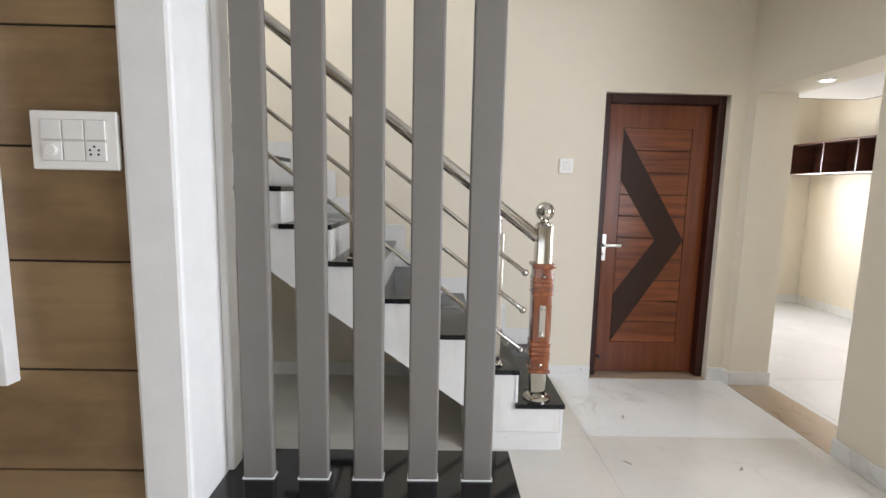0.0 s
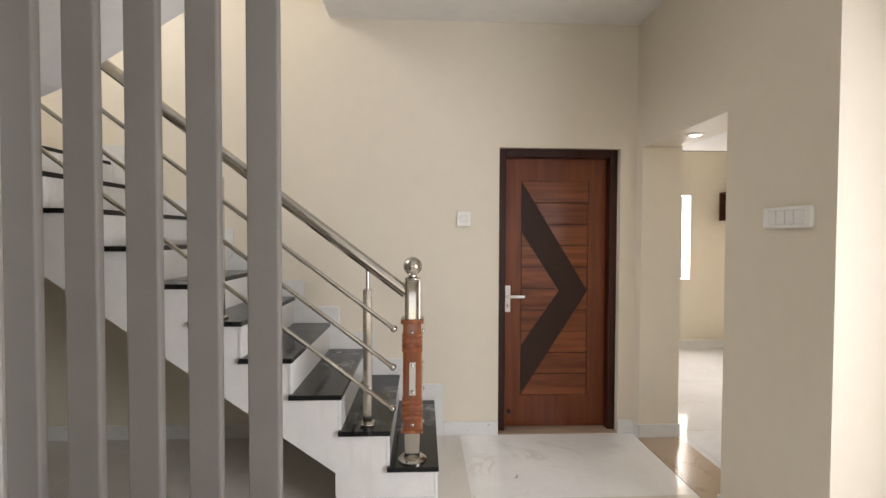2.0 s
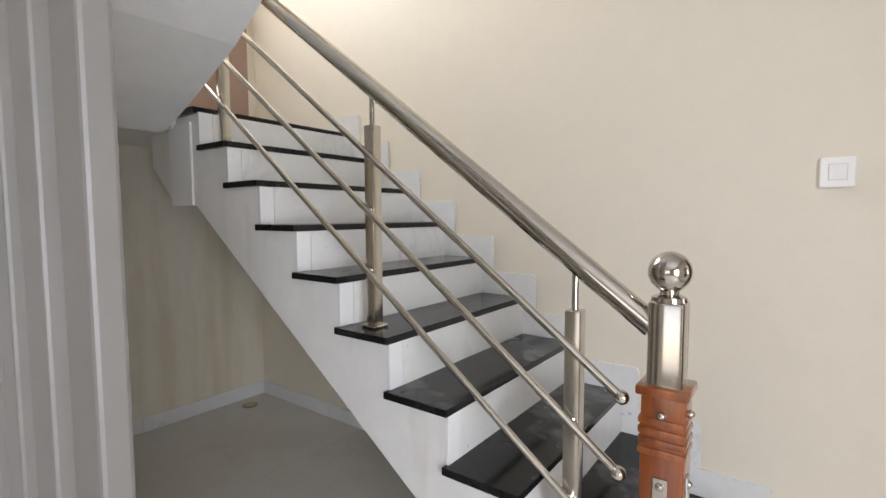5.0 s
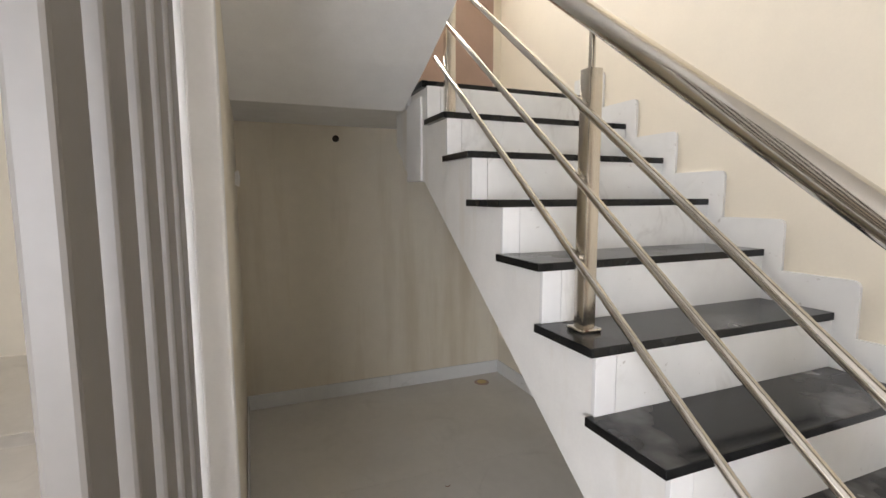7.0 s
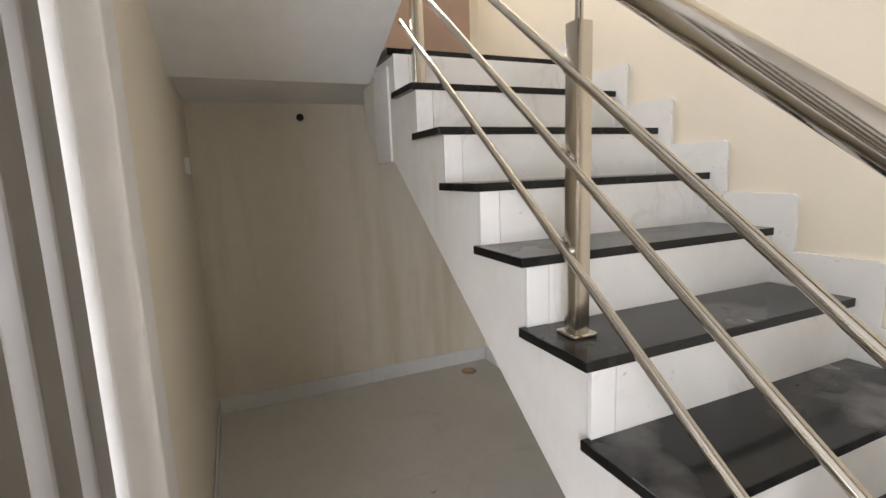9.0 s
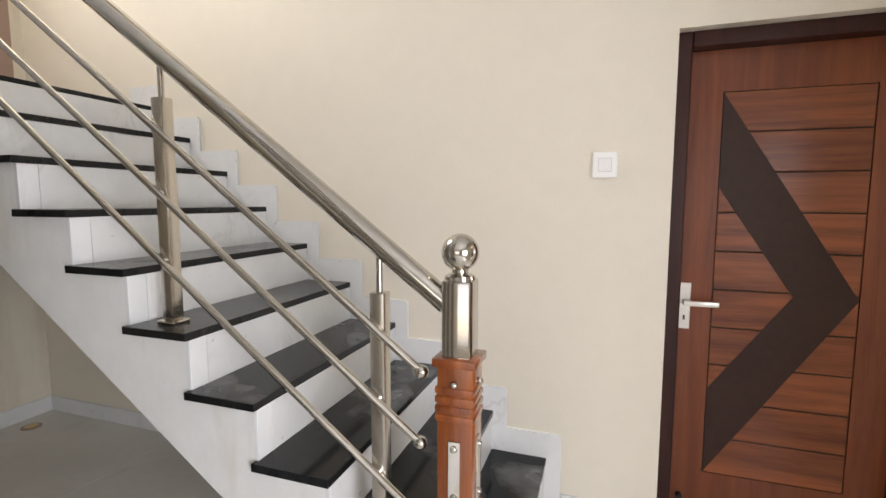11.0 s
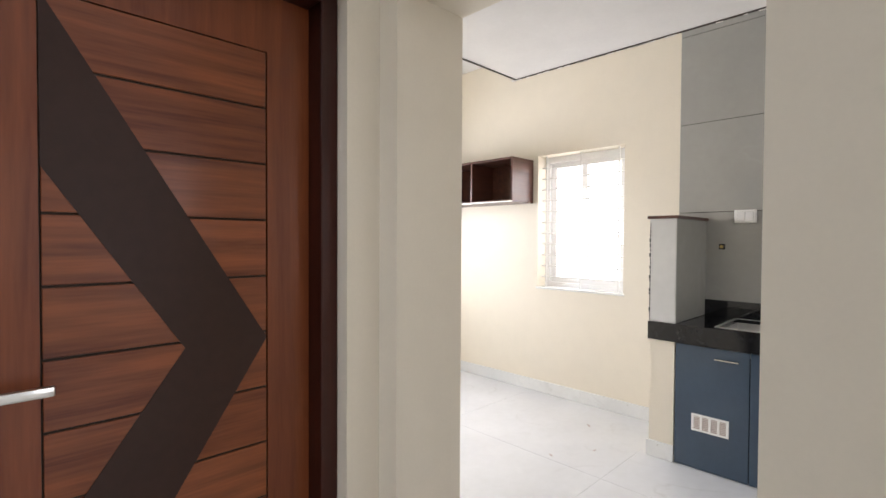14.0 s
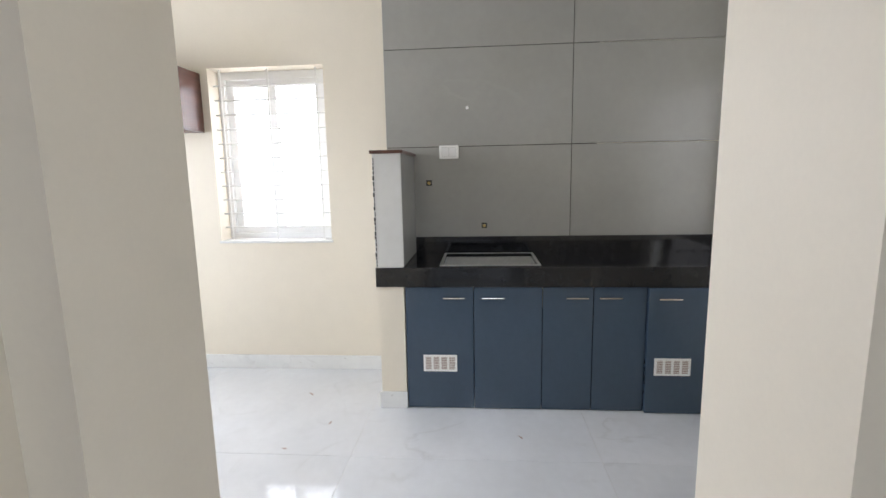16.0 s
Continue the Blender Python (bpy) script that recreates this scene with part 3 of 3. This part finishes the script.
under(leaf, "backing", box(PX0 + 0.001, PX1 - 0.001, LY + 0.008, LY + 0.0118, PZ0 + 0.001, PZ1 - 0.001), DARKGAP)
h = (PZ1 - PZ0) / 10
for k in range(10):
    under(leaf, "board", box(PX0 + 0.004, PX1 - 0.004, LY + 0.001, LY + 0.008, PZ0 + h * k + 0.003, PZ0 + h * (k + 1) - 0.003, 0.002), DOORBOARD)
TIP = PZ1 - h * 5.1
chev = [(PX0 + 0.003, PZ1 - 0.003), (PX1 - 0.003, TIP), (PX0 + 0.003, PZ0 + 0.003), (PX0 + 0.003, PZ1 - h * 7.66), (PX0 + 0.29, TIP), (PX0 + 0.003, PZ1 - h * 2.36)]
under(leaf, "chevron", prism(chev, 1, LY - 0.001, LY + 0.0075), DOORDARK, "dark walnut chevron inlay")
lever = under(door, "handle_plate", box(1.390, 1.438, LY - 0.008, LY, 0.885, 1.085, 0.003), SATIN, "satin steel handle plate")
hb = rod((1.414, LY - 0.006, 1.005), (1.414, LY - 0.05, 1.005), 0.011)
add_box(hb, 1.403, 1.537, LY - 0.060, LY - 0.046, 0.994, 1.016, 0.004)
under(lever, "lever", hb, SATIN, "square satin lever", True)
under(lever, "keyhole", boxes([(1.410, 1.418, LY - 0.0095, LY - 0.0075, 0.925, 0.945)]), BLACK)
under(door, "door_stop", rod((1.43, LY, 0.13), (1.43, LY - 0.03, 0.13), 0.012), BLACK, "small dark stopper", True)


# ---- switches ----
def switch_plate(label, centre, w, hgt, cols, rows, facing, group=""):
    """facing: degrees about z; 0 faces -y."""
    root = thing("switch_plate", label, "switch", (0, 0, 0), group)
    part("frame", box(-w / 2, w / 2, -0.012, 0, -hgt / 2, hgt / 2, 0.004), PLASTIC, root)
    mw, mh = (w * (0.74 if cols > 1 else 0.54)) / cols, (hgt * (0.70 if cols > 1 else 0.54)) / rows
    for i in range(cols):
        for j in range(rows):
            x, z = (i - (cols - 1) / 2) * mw * 1.03, (j - (rows - 1) / 2) * mh * 1.03
            part("rocker", box(x - mw * 0.465, x + mw * 0.465, -0.0165, -0.012, z - mh * 0.465, z + mh * 0.465, 0.0012), PLASTICKEY, root)
            part("gap", box(x - mw * 0.5, x + mw * 0.5, -0.0126, -0.0118, z - mh * 0.5, z + mh * 0.5), KEYGAP, root)
    part("back_box", box(-w / 2 + 0.006, w / 2 - 0.006, 0, 0.010, -hgt / 2 + 0.006, hgt / 2 - 0.006), PLASTIC, root)
    a = radians(facing)
    root.matrix_world = pose(centre[0] + 0.010 * math.sin(a), centre[1] - 0.010 * math.cos(a), centre[2], 0, 0, facing)
    return root


switch_plate("single white switch on the cream wall by the stair", (1.072, BACK, 1.58), 0.098, 0.105, 1, 1, 0)
switch_plate("long white four-gang switch beside the kitchen doorway", (RIGHT, 2.10, 1.54), 0.265, 0.09, 4, 1, -90)
switch_plate("small white socket plate low under the stair", (-1.18, BACK, 0.60), 0.12, 0.085, 2, 1, 0)
switch_plate("small white switch on the shaded wall under the stair", (-2.059, INNER, 1.512), 0.07, 0.085, 1, 1, 180)
sb = switch_plate("white six-module switchboard on tan wood panelling", (-0.79, 1.427, 1.511), 0.222, 0.150, 3, 2, 0)
part("regulator_knob", rod((-0.055, -0.015, -0.026), (-0.055, -0.026, -0.026), 0.014, 20), PLASTIC, sb, "round fan regulator", True)
for dx, dz in ((0, 0.011), (-0.010, -0.009), (0.010, -0.009), (-0.011, 0.002), (0.011, 0.002)):
    part("socket_hole", rod((0.053 + dx, -0.0150, -0.026 + dz), (0.053 + dx, -0.0175, -0.026 + dz), 0.0032, 10), BLACK, sb)

# ---- things in the hall ----
tvp = thing("wall_panel", "white painted board mounted on tan wood panelling", "wall panel", (-1.6, 1.40, 0.85))
under(tvp, "board", box(-2.3, -1.006, 1.385, 1.429, 0.85, 2.3, 0.003), WHITE)
drain = thing("floor_drain", "round brown floor drain under the stair", "drain", (-2.32, 3.35, 0))
under(drain, "ring", lathe((-2.32, 3.35, 0), [(0.055, 0), (0.055, 0.004), (0.045, 0.006)]), MAUVE, "", True)
under(drain, "grate", lathe((-2.32, 3.35, 0.006), [(0.036, 0), (0.034, 0.002)]), BRASS, "", True)
hole = thing("wall_outlet", "small dark pipe outlet in the wall under the landing", "outlet", (LEFT, 2.32, 1.80))
under(hole, "ring", rod((LEFT, 2.32, 1.80), (LEFT + 0.012, 2.32, 1.80), 0.022), DARKGAP, "", True)

# ---- kitchen ----
CX, CT, CB = 4.39, 0.835, 0.727
counter = thing("worktop", "black granite kitchen worktop with a cut-out for the sink", "worktop", (4.6, 2.2, CB))
SY0, SY1, SX0, SX1 = 2.64, 3.18, 4.47, 4.87
ring = bmesh.new()
cols, rows = (CX, SX0, SX1, KX - 0.012), (1.42, SY0, SY1, 3.55)
grid = [[ring.verts.new((gx, gy, CT - 0.02)) for gy in rows] for gx in cols]
for gx in range(3):
    for gy in range(3):
        if (gx, gy) != (1, 1):
            ring.faces.new((grid[gx][gy], grid[gx + 1][gy], grid[gx + 1][gy + 1], grid[gx][gy + 1]))
lifted = bmesh.ops.extrude_face_region(ring, geom=list(ring.faces))
bmesh.ops.translate(ring, verts=[v for v in lifted["geom"] if isinstance(v, bmesh.types.BMVert)], vec=(0, 0, 0.02))
bmesh.ops.recalc_face_normals(ring, faces=ring.faces)
under(counter, "slab", ring, GRANITE, "polished black granite")
under(counter, "front_edge", box(CX, CX + 0.02, 1.42, 3.55, CB, CT - 0.0205), GRANITE, "polished black granite")
under(counter, "end_edge", box(CX + 0.0205, KX - 0.012, 3.53, 3.55, CB, CT - 0.0205), GRANITE, "polished black granite")
under(counter, "upstand", box(KX - 0.032, KX - 0.012, 1.42, 3.388, CT, 0.94, 0.002), GRANITE, "black granite upstand")
sink = thing("sink", "steel sink sunk in black granite", "sink", (4.68, 2.91, CT - 0.15))
under(sink, "bowl", boxes([(SX0 - 0.01, SX1 + 0.01, SY0 - 0.01, SY1 + 0.01, CT - 0.15, CT - 0.14), (SX0 - 0.01, SX0, SY0, SY1, CT - 0.14, CT - 0.021), (SX1, SX1 + 0.01, SY0, SY1, CT - 0.14, CT - 0.021), (SX0, SX1, SY0 - 0.01, SY0, CT - 0.14, CT - 0.021), (SX0, SX1, SY1, SY1 + 0.01, CT - 0.14, CT - 0.021)]), SINK, "brushed steel bowl")
under(sink, "rim", boxes([(SX0 - 0.015, SX0, SY0 - 0.015, SY1 + 0.015, CT + 0.0005, CT + 0.004), (SX1, SX1 + 0.015, SY0 - 0.015, SY1 + 0.015, CT + 0.0005, CT + 0.004), (SX0, SX1, SY0 - 0.015, SY0, CT + 0.0005, CT + 0.004), (SX0, SX1, SY1, SY1 + 0.015, CT + 0.0005, CT + 0.004)]), SINK, "flat steel rim")
under(sink, "waste", rod((4.68, 2.91, CT - 0.14), (4.68, 2.91, CT - 0.136), 0.04), STEEL)
structure("pier_counter", boxes([(4.402, KX, 3.395, 3.54, 0, CB)]), CREAM, "cream painted pier carrying the worktop", "pier")
skirting("baseboard", 4.390, 4.402, 3.390, 3.552)
fin = thing("counter_screen", "short tiled screen wall standing on the worktop", "screen", (4.6, 3.35, CT))
under(fin, "core", box(4.402, KX - 0.012, 3.398, 3.540, CT, 1.465), GROUT)
under(fin, "front_tile", box(4.392, 4.402, 3.390, 3.538, CT + 0.004, 1.465, 0.001), FINTILE, "pale grey tile")
under(fin, "side_tile", box(4.404, KX - 0.012, 3.388, 3.398, CT + 0.004, 1.465, 0.001), WALLTILE, "grey tile")
under(fin, "outer_tile", box(4.404, KX - 0.012, 3.540, 3.548, CT + 0.004, 1.465, 0.001), FINTILE, "pale grey tile")
under(fin, "cap", box(4.382, KX - 0.012, 3.378, 3.558, 1.465, 1.483, 0.002), BOXWOOD, "brown stone cap")
edges = [3.39, 3.003, 2.621, 2.344, 2.058, 1.72, 1.42]
for k, (b, a) in enumerate(zip(edges, edges[1:])):
    unit = thing("base_cabinet", "gloss slate-blue base cabinet under black worktop" + (" with a vent grille" if k in (0, 4) else ""), "cabinet", (4.6, (a + b) / 2, 0), "kitchen base cabinets")
    under(unit, "body", box(4.425, KX - 0.012, a + 0.002, b - 0.002, 0, 0.60), BLUE)
    fx = 4.380 if k == 4 else 4.402
    d = under(unit, "cabinet_door", box(fx, 4.423, a + 0.002, b - 0.002, 0.004, CB - 0.006, 0.002), BLUE, "gloss blue door")
    yc = {0: a + 0.11, 1: b - 0.11, 2: a + 0.09, 3: b - 0.09}.get(k, b - 0.11)
    hb = bmesh.new()
    rod((fx - 0.017, yc - 0.06, 0.662), (fx - 0.017, yc + 0.06, 0.662), 0.005, 12, hb)
    for s in (-0.05, 0.05):
        rod((fx - 0.017, yc + s, 0.662), (fx + 0.001, yc + s, 0.662), 0.004, 10, hb)
    under(d, "handle", hb, STEEL, "slim steel handle", True)
    if k in (0, 4):
        o = 0.097 if k == 0 else 0.045
        y1, y0, z0, z1 = b - o, b - o - 0.193, 0.228, 0.326
        grid = [(fx - 0.006, fx + 0.002, y0, y1, z0, z0 + 0.012), (fx - 0.006, fx + 0.002, y0, y1, z1 - 0.012, z1)]
        for i in range(5):
            y = y0 + (y1 - y0 - 0.012) * i / 4
            grid.append((fx - 0.006, fx + 0.002, y, y + 0.012, z0 + 0.012, z1 - 0.012))
        v = under(d, "vent_grille", boxes(grid), PLASTIC, "white plastic vent")
        under(v, "backing", box(fx - 0.0015, fx - 0.0005, y0 + 0.01, y1 - 0.01, z0 + 0.01, z1 - 0.01), MAUVE)
        for i in range(7):
            z = z0 + 0.018 + i * 0.010
            under(v, "louvre", box(fx - 0.004, fx - 0.001, y0 + 0.012, y1 - 0.012, z, z + 0.003), PLASTIC)

shelf = thing("wall_shelf", "dark mahogany open wall shelf with square compartments", "shelf", (4.8, 5.5, 1.645))
S0, S1, SZ0, SZ1, SF = 4.80, KY - 0.02, 1.655, 2.035, 4.65
under(shelf, "top", box(SF, KX, S0, S1, SZ1 - 0.018, SZ1, 0.001), BOXWOOD)
under(shelf, "bottom", box(SF, KX, S0, S1, SZ0, SZ0 + 0.018, 0.001), BOXWOOD)
under(shelf, "back", box(KX - 0.008, KX - 0.001, S0, S1, SZ0 + 0.018, SZ1 - 0.018), BOXWOOD)
for y in (S0, S0 + 0.457, S0 + 0.92, S1 - 0.018):
    under(shelf, "divider", box(SF + 0.001, KX - 0.008, y, y + 0.018, SZ0 + 0.018, SZ1 - 0.018), BOXWOOD)
under(shelf, "edge_strip", box(SF - 0.003, SF, S0, S1, SZ0, SZ0 + 0.010), PLASTIC, "pale edging")

# window with bars
win = tagged(new("window_1"), "white sliding kitchen window with horizontal steel bars", "window", kind="structure")
FX = KX + 0.13


def win_part(name, bm, mat, label="", smooth=False, parent=None):
    return part(name, bm, mat, parent or win, label, smooth)


win_part("window_frame", boxes([(FX, FX + 0.06, W0, W1, WZ0, WZ0 + 0.05), (FX, FX + 0.06, W0, W1, WZ1 - 0.05, WZ1), (FX, FX + 0.06, W0, W0 + 0.04, WZ0 + 0.05, WZ1 - 0.05), (FX, FX + 0.06, W1 - 0.04, W1, WZ0 + 0.05, WZ1 - 0.05)], 0.002), UPVC, "white uPVC frame")
MID = (W0 + W1) / 2
for y0, y1, dx in ((W0 + 0.04, MID + 0.04, 0.0), (MID - 0.01, W1 - 0.04, 0.028)):
    sash = win_part("sash", boxes([(FX + dx + 0.004, FX + dx + 0.028, y0, y1, WZ0 + 0.05, WZ0 + 0.10), (FX + dx + 0.004, FX + dx + 0.028, y0, y1, WZ1 - 0.10, WZ1 - 0.05), (FX + dx + 0.004, FX + dx + 0.028, y0, y0 + 0.05, WZ0 + 0.10, WZ1 - 0.10), (FX + dx + 0.004, FX + dx + 0.028, y1 - 0.05, y1, WZ0 + 0.10, WZ1 - 0.10)]), UPVC, "white sliding sash")
    pane = win_part("pane", box(FX + dx + 0.014, FX + dx + 0.018, y0 + 0.05, y1 - 0.05, WZ0 + 0.10, WZ1 - 0.10), glass, "clear glass", parent=sash)
    pane.visible_shadow = False
win_part("window_sill", box(KX - 0.012, FX, W0 - 0.01, W1 + 0.01, WZ0 - 0.004, WZ0 + 0.012, 0.003), MARBLE, "white marble sill")
for i in range(11):
    z = WZ0 + 0.10 + i * (WZ1 - WZ0 - 0.2) / 10
    win_part("bar", rod((KX + 0.07, W0, z), (KX + 0.07, W1, z), 0.006, 10), GRILLE, smooth=True)
for i in range(3):
    y = W0 + 0.07 + i * (W1 - W0 - 0.12) / 2
    win_part("upright_bar", box(KX + 0.058, KX + 0.064, y - 0.006, y + 0.006, WZ0, WZ1), GRILLE)

# exhaust opening, lamp holder, outlets
ex = tagged(new("exhaust_opening"), "round exhaust opening with daylight behind in grey tile", "vent", kind="structure")
ring = bmesh.new()
N = 32
for x in (KX - 0.014, KX + 0.2):
    for r in (0.083, 0.121 if x < KX else 0.09):
        for a in range(N):
            ring.verts.new((x, HOLE_Y + r * math.cos(a * math.tau / N), HOLE_Z + r * math.sin(a * math.tau / N)))
ring.verts.ensure_lookup_table()
rv = ring.verts
for a in range(N):
    k = (a + 1) % N
    ring.faces.new((rv[a], rv[k], rv[2 * N + k], rv[2 * N + a]))
    ring.faces.new((rv[a], rv[N + a], rv[N + k], rv[k]))
part("sleeve", ring, WALLTILE, ex, "cut tile round the opening")
structure("backdrop_exhaust", box(KX + 0.25, KX + 0.26, HOLE_Y - 0.3, HOLE_Y + 0.3, HOLE_Z - 0.3, HOLE_Z + 0.3), OUTSIDE, "bright daylight outside the exhaust opening", "backdrop")
lh = thing("lamp_holder", "small white round lamp holder on grey tile", "lamp", (KX - 0.01, 2.638, 2.545))
under(lh, "base", rod((KX - 0.011, 2.638, 2.545), (KX - 0.03, 2.638, 2.545), 0.035), PLASTIC, "", True)
under(lh, "bulb", ball((KX - 0.055, 2.638, 2.545), 0.032), PLASTIC, "", True)
switch_plate("white switch plate on the grey kitchen tile", (KX - 0.011, 3.16, 1.49), 0.125, 0.085, 2, 1, -90)
for y, z in ((3.294, 1.294), (2.935, 1.012)):
    o = thing("water_outlet", "square capped water outlet in grey tile", "outlet", (KX - 0.011, y, z))
    under(o, "plate", box(KX - 0.016, KX - 0.011, y - 0.018, y + 0.018, z - 0.018, z + 0.018, 0.001), BLACK)
    under(o, "stub", rod((KX - 0.014, y, z), (KX - 0.03, y, z), 0.010), BRASS, "brass stub", True)
plug = thing("wall_plug", "tiny white plug in the grey kitchen tile", "wall plug", (KX - 0.011, 3.04, 1.765))
under(plug, "head", rod((KX - 0.012, 3.04, 1.765), (KX - 0.018, 3.04, 1.765), 0.010, 12), PLASTIC, "", True)
x, y, z = 2.485, 3.07, OH
dl = thing("downlight", "lit round downlight in the doorway soffit", "lamp", (x, y, z))
under(dl, "trim_ring", lathe((x, y, z - 0.008), [(0.050, 0.008), (0.050, 0.003), (0.042, 0), (0.034, 0.003)]), PLASTIC, "white trim ring", True)
under(dl, "lens", rod((x, y, z - 0.009), (x, y, z - 0.004), 0.032, 24), LAMP, "glowing lens")

def crumb(x, y, length, turn):
    """A curled sliver of litter."""
    root = thing("debris", "small curled brown sliver of litter on the tiles", "debris", (x, y, 0.0), "litter on the floor")
    bm = bmesh.new()
    rows = []
    for i in range(5):
        u = (i / 4 - 0.5) * length
        w = 0.004 * (1.2 - abs(i - 2) * 0.35)
        h = 0.004 * (i - 2) ** 2 * 0.25
        c, sn = math.cos(turn + 0.2 * i), math.sin(turn + 0.2 * i)
        rows.append([bm.verts.new((u * c - k * w * sn, u * sn + k * w * c, h + 0.0005 + e)) for k, e in ((-1, 0), (1, 0), (1, 0.0012), (-1, 0.0012))])
    for p, q in zip(rows, rows[1:]):
        for k in range(4):
            bm.faces.new((p[k], p[(k + 1) % 4], q[(k + 1) % 4], q[k]))
    bm.faces.new(rows[0][::-1])
    bm.faces.new(rows[-1])
    part("sliver", bm, MAUVE, root)


for x, y, length, turn in ((4.55, 4.02, 0.05, 0.4), (3.45, 3.55, 0.04, 1.1), (4.10, 2.76, 0.035, 0.2), (3.60, 2.30, 0.06, 2.2), (3.95, 3.95, 0.03, 0.9), (3.30, 3.05, 0.03, 1.7), (4.20, 3.80, 0.03, 2.6), (1.35, 2.95, 0.05, 0.7), (1.18, 2.45, 0.05, 1.9), (1.75, 2.40, 0.04, 0.3), (-1.2, 2.6, 0.03, 1.0)):
    crumb(x, y, length, turn)

bits = bmesh.new()
rnd = random.Random(4)
z = CT + 0.01
while z < 1.45:
    e = rnd.uniform(0.012, 0.035)
    add_box(bits, 4.391, 4.397, 3.5385, 3.5385 + rnd.uniform(0.003, 0.010), z, z + e * 0.75)
    z += e
under(fin, "chipped_edge", bits, BLACK, "dark chipped tile edge")

# ---- pieces of walls and floors ----
pw = tagged(new("trim_panelling"), "tan wood laminate panelling with dark horizontal grooves", "panelling", kind="structure")
part("backing", box(-2.9, -0.669, 1.441, 1.4545, 0.0, TOP), DARKGAP, pw)
zg = [0.0, 0.275, 0.581, 0.882, 1.190, 1.496, 1.801, 2.107, 2.413, 2.719, 3.01]
for a, b in zip(zg, zg[1:]):
    part("board", box(-2.9, -0.670, 1.429, 1.441, a + 0.003, b - 0.003, 0.0015), TANWOOD, pw)

wt = tagged(new("trim_wall_tiles"), "large matt-grey wall tiles with dark joints behind the worktop", "wall tiles", kind="structure")
part("bed", box(KX - 0.004, KX - 0.001, HOLE_Y + 0.13, 3.565, 0.80, 2.99), DARKGAP, wt)
ys = [3.569, 2.380, 1.40]
zs = [0.917, 1.525, 2.132, 2.739, 2.99]
for a, b in zip(ys[1:], ys):
    for c, d in zip(zs, zs[1:]):
        if a < HOLE_Y < b and c < HOLE_Z < d:
            g = 0.085
            rows = [(a + 0.002, HOLE_Y - g, c + 0.002, d - 0.002), (HOLE_Y + g, b - 0.002, c + 0.002, d - 0.002), (HOLE_Y - g, HOLE_Y + g, c + 0.002, HOLE_Z - g), (HOLE_Y - g, HOLE_Y + g, HOLE_Z + g, d - 0.002)]
            part("tile", boxes([(KX - 0.011, KX - 0.003, p, q, r, s) for p, q, r, s in rows]), WALLTILE, wt)
        else:
            part("tile", box(KX - 0.011, KX - 0.003, a + 0.002, b - 0.002, c + 0.002, d - 0.002, 0.0008), WALLTILE, wt)


def lay_tiles(root, x0, x1, y0, y1, ox, oy, w, d, mat):
    i = math.floor((x0 - ox) / w)
    while ox + i * w < x1:
        k = math.floor((y0 - oy) / d)
        while oy + k * d < y1:
            a, b = max(x0, ox + i * w), min(x1, ox + (i + 1) * w)
            c, e = max(y0, oy + k * d), min(y1, oy + (k + 1) * d)
            if b - a > 0.02 and e - c > 0.02:
                part("tile", box(a + 0.0008, b - 0.0008, c + 0.0008, e - 0.0008, -0.006, 0.0, 0.0006), mat, root)
            k += 1
        i += 1


ft = tagged(new("floor_tiles_hall"), "pale cream polished floor tiles with fine joints", "floor tiles", kind="structure")
for x0, x1, y0, y1 in ((LEFT, 1.05, -3.5, BACK - 0.006), (1.05, RIGHT - 0.01, -3.5, 2.72)):
    lay_tiles(ft, x0, x1, y0, y1, 1.05, 2.72, 1.2, 1.2, FLOOR)
# The patch of light before the door, laid as whiter tiles.
lay_tiles(ft, 1.05, RIGHT - 0.01, 2.72, BACK - 0.006, 1.05, 2.72, 1.4, 1.2, LIGHTPATCH)
kt = tagged(new("floor_tiles_kitchen"), "white polished kitchen floor tiles", "floor tiles", kind="structure")
lay_tiles(kt, RIGHT + THICK + 0.01, KX, 1.4, KY, 2.7, 2.4, 1.2, 1.2, KFLOOR)
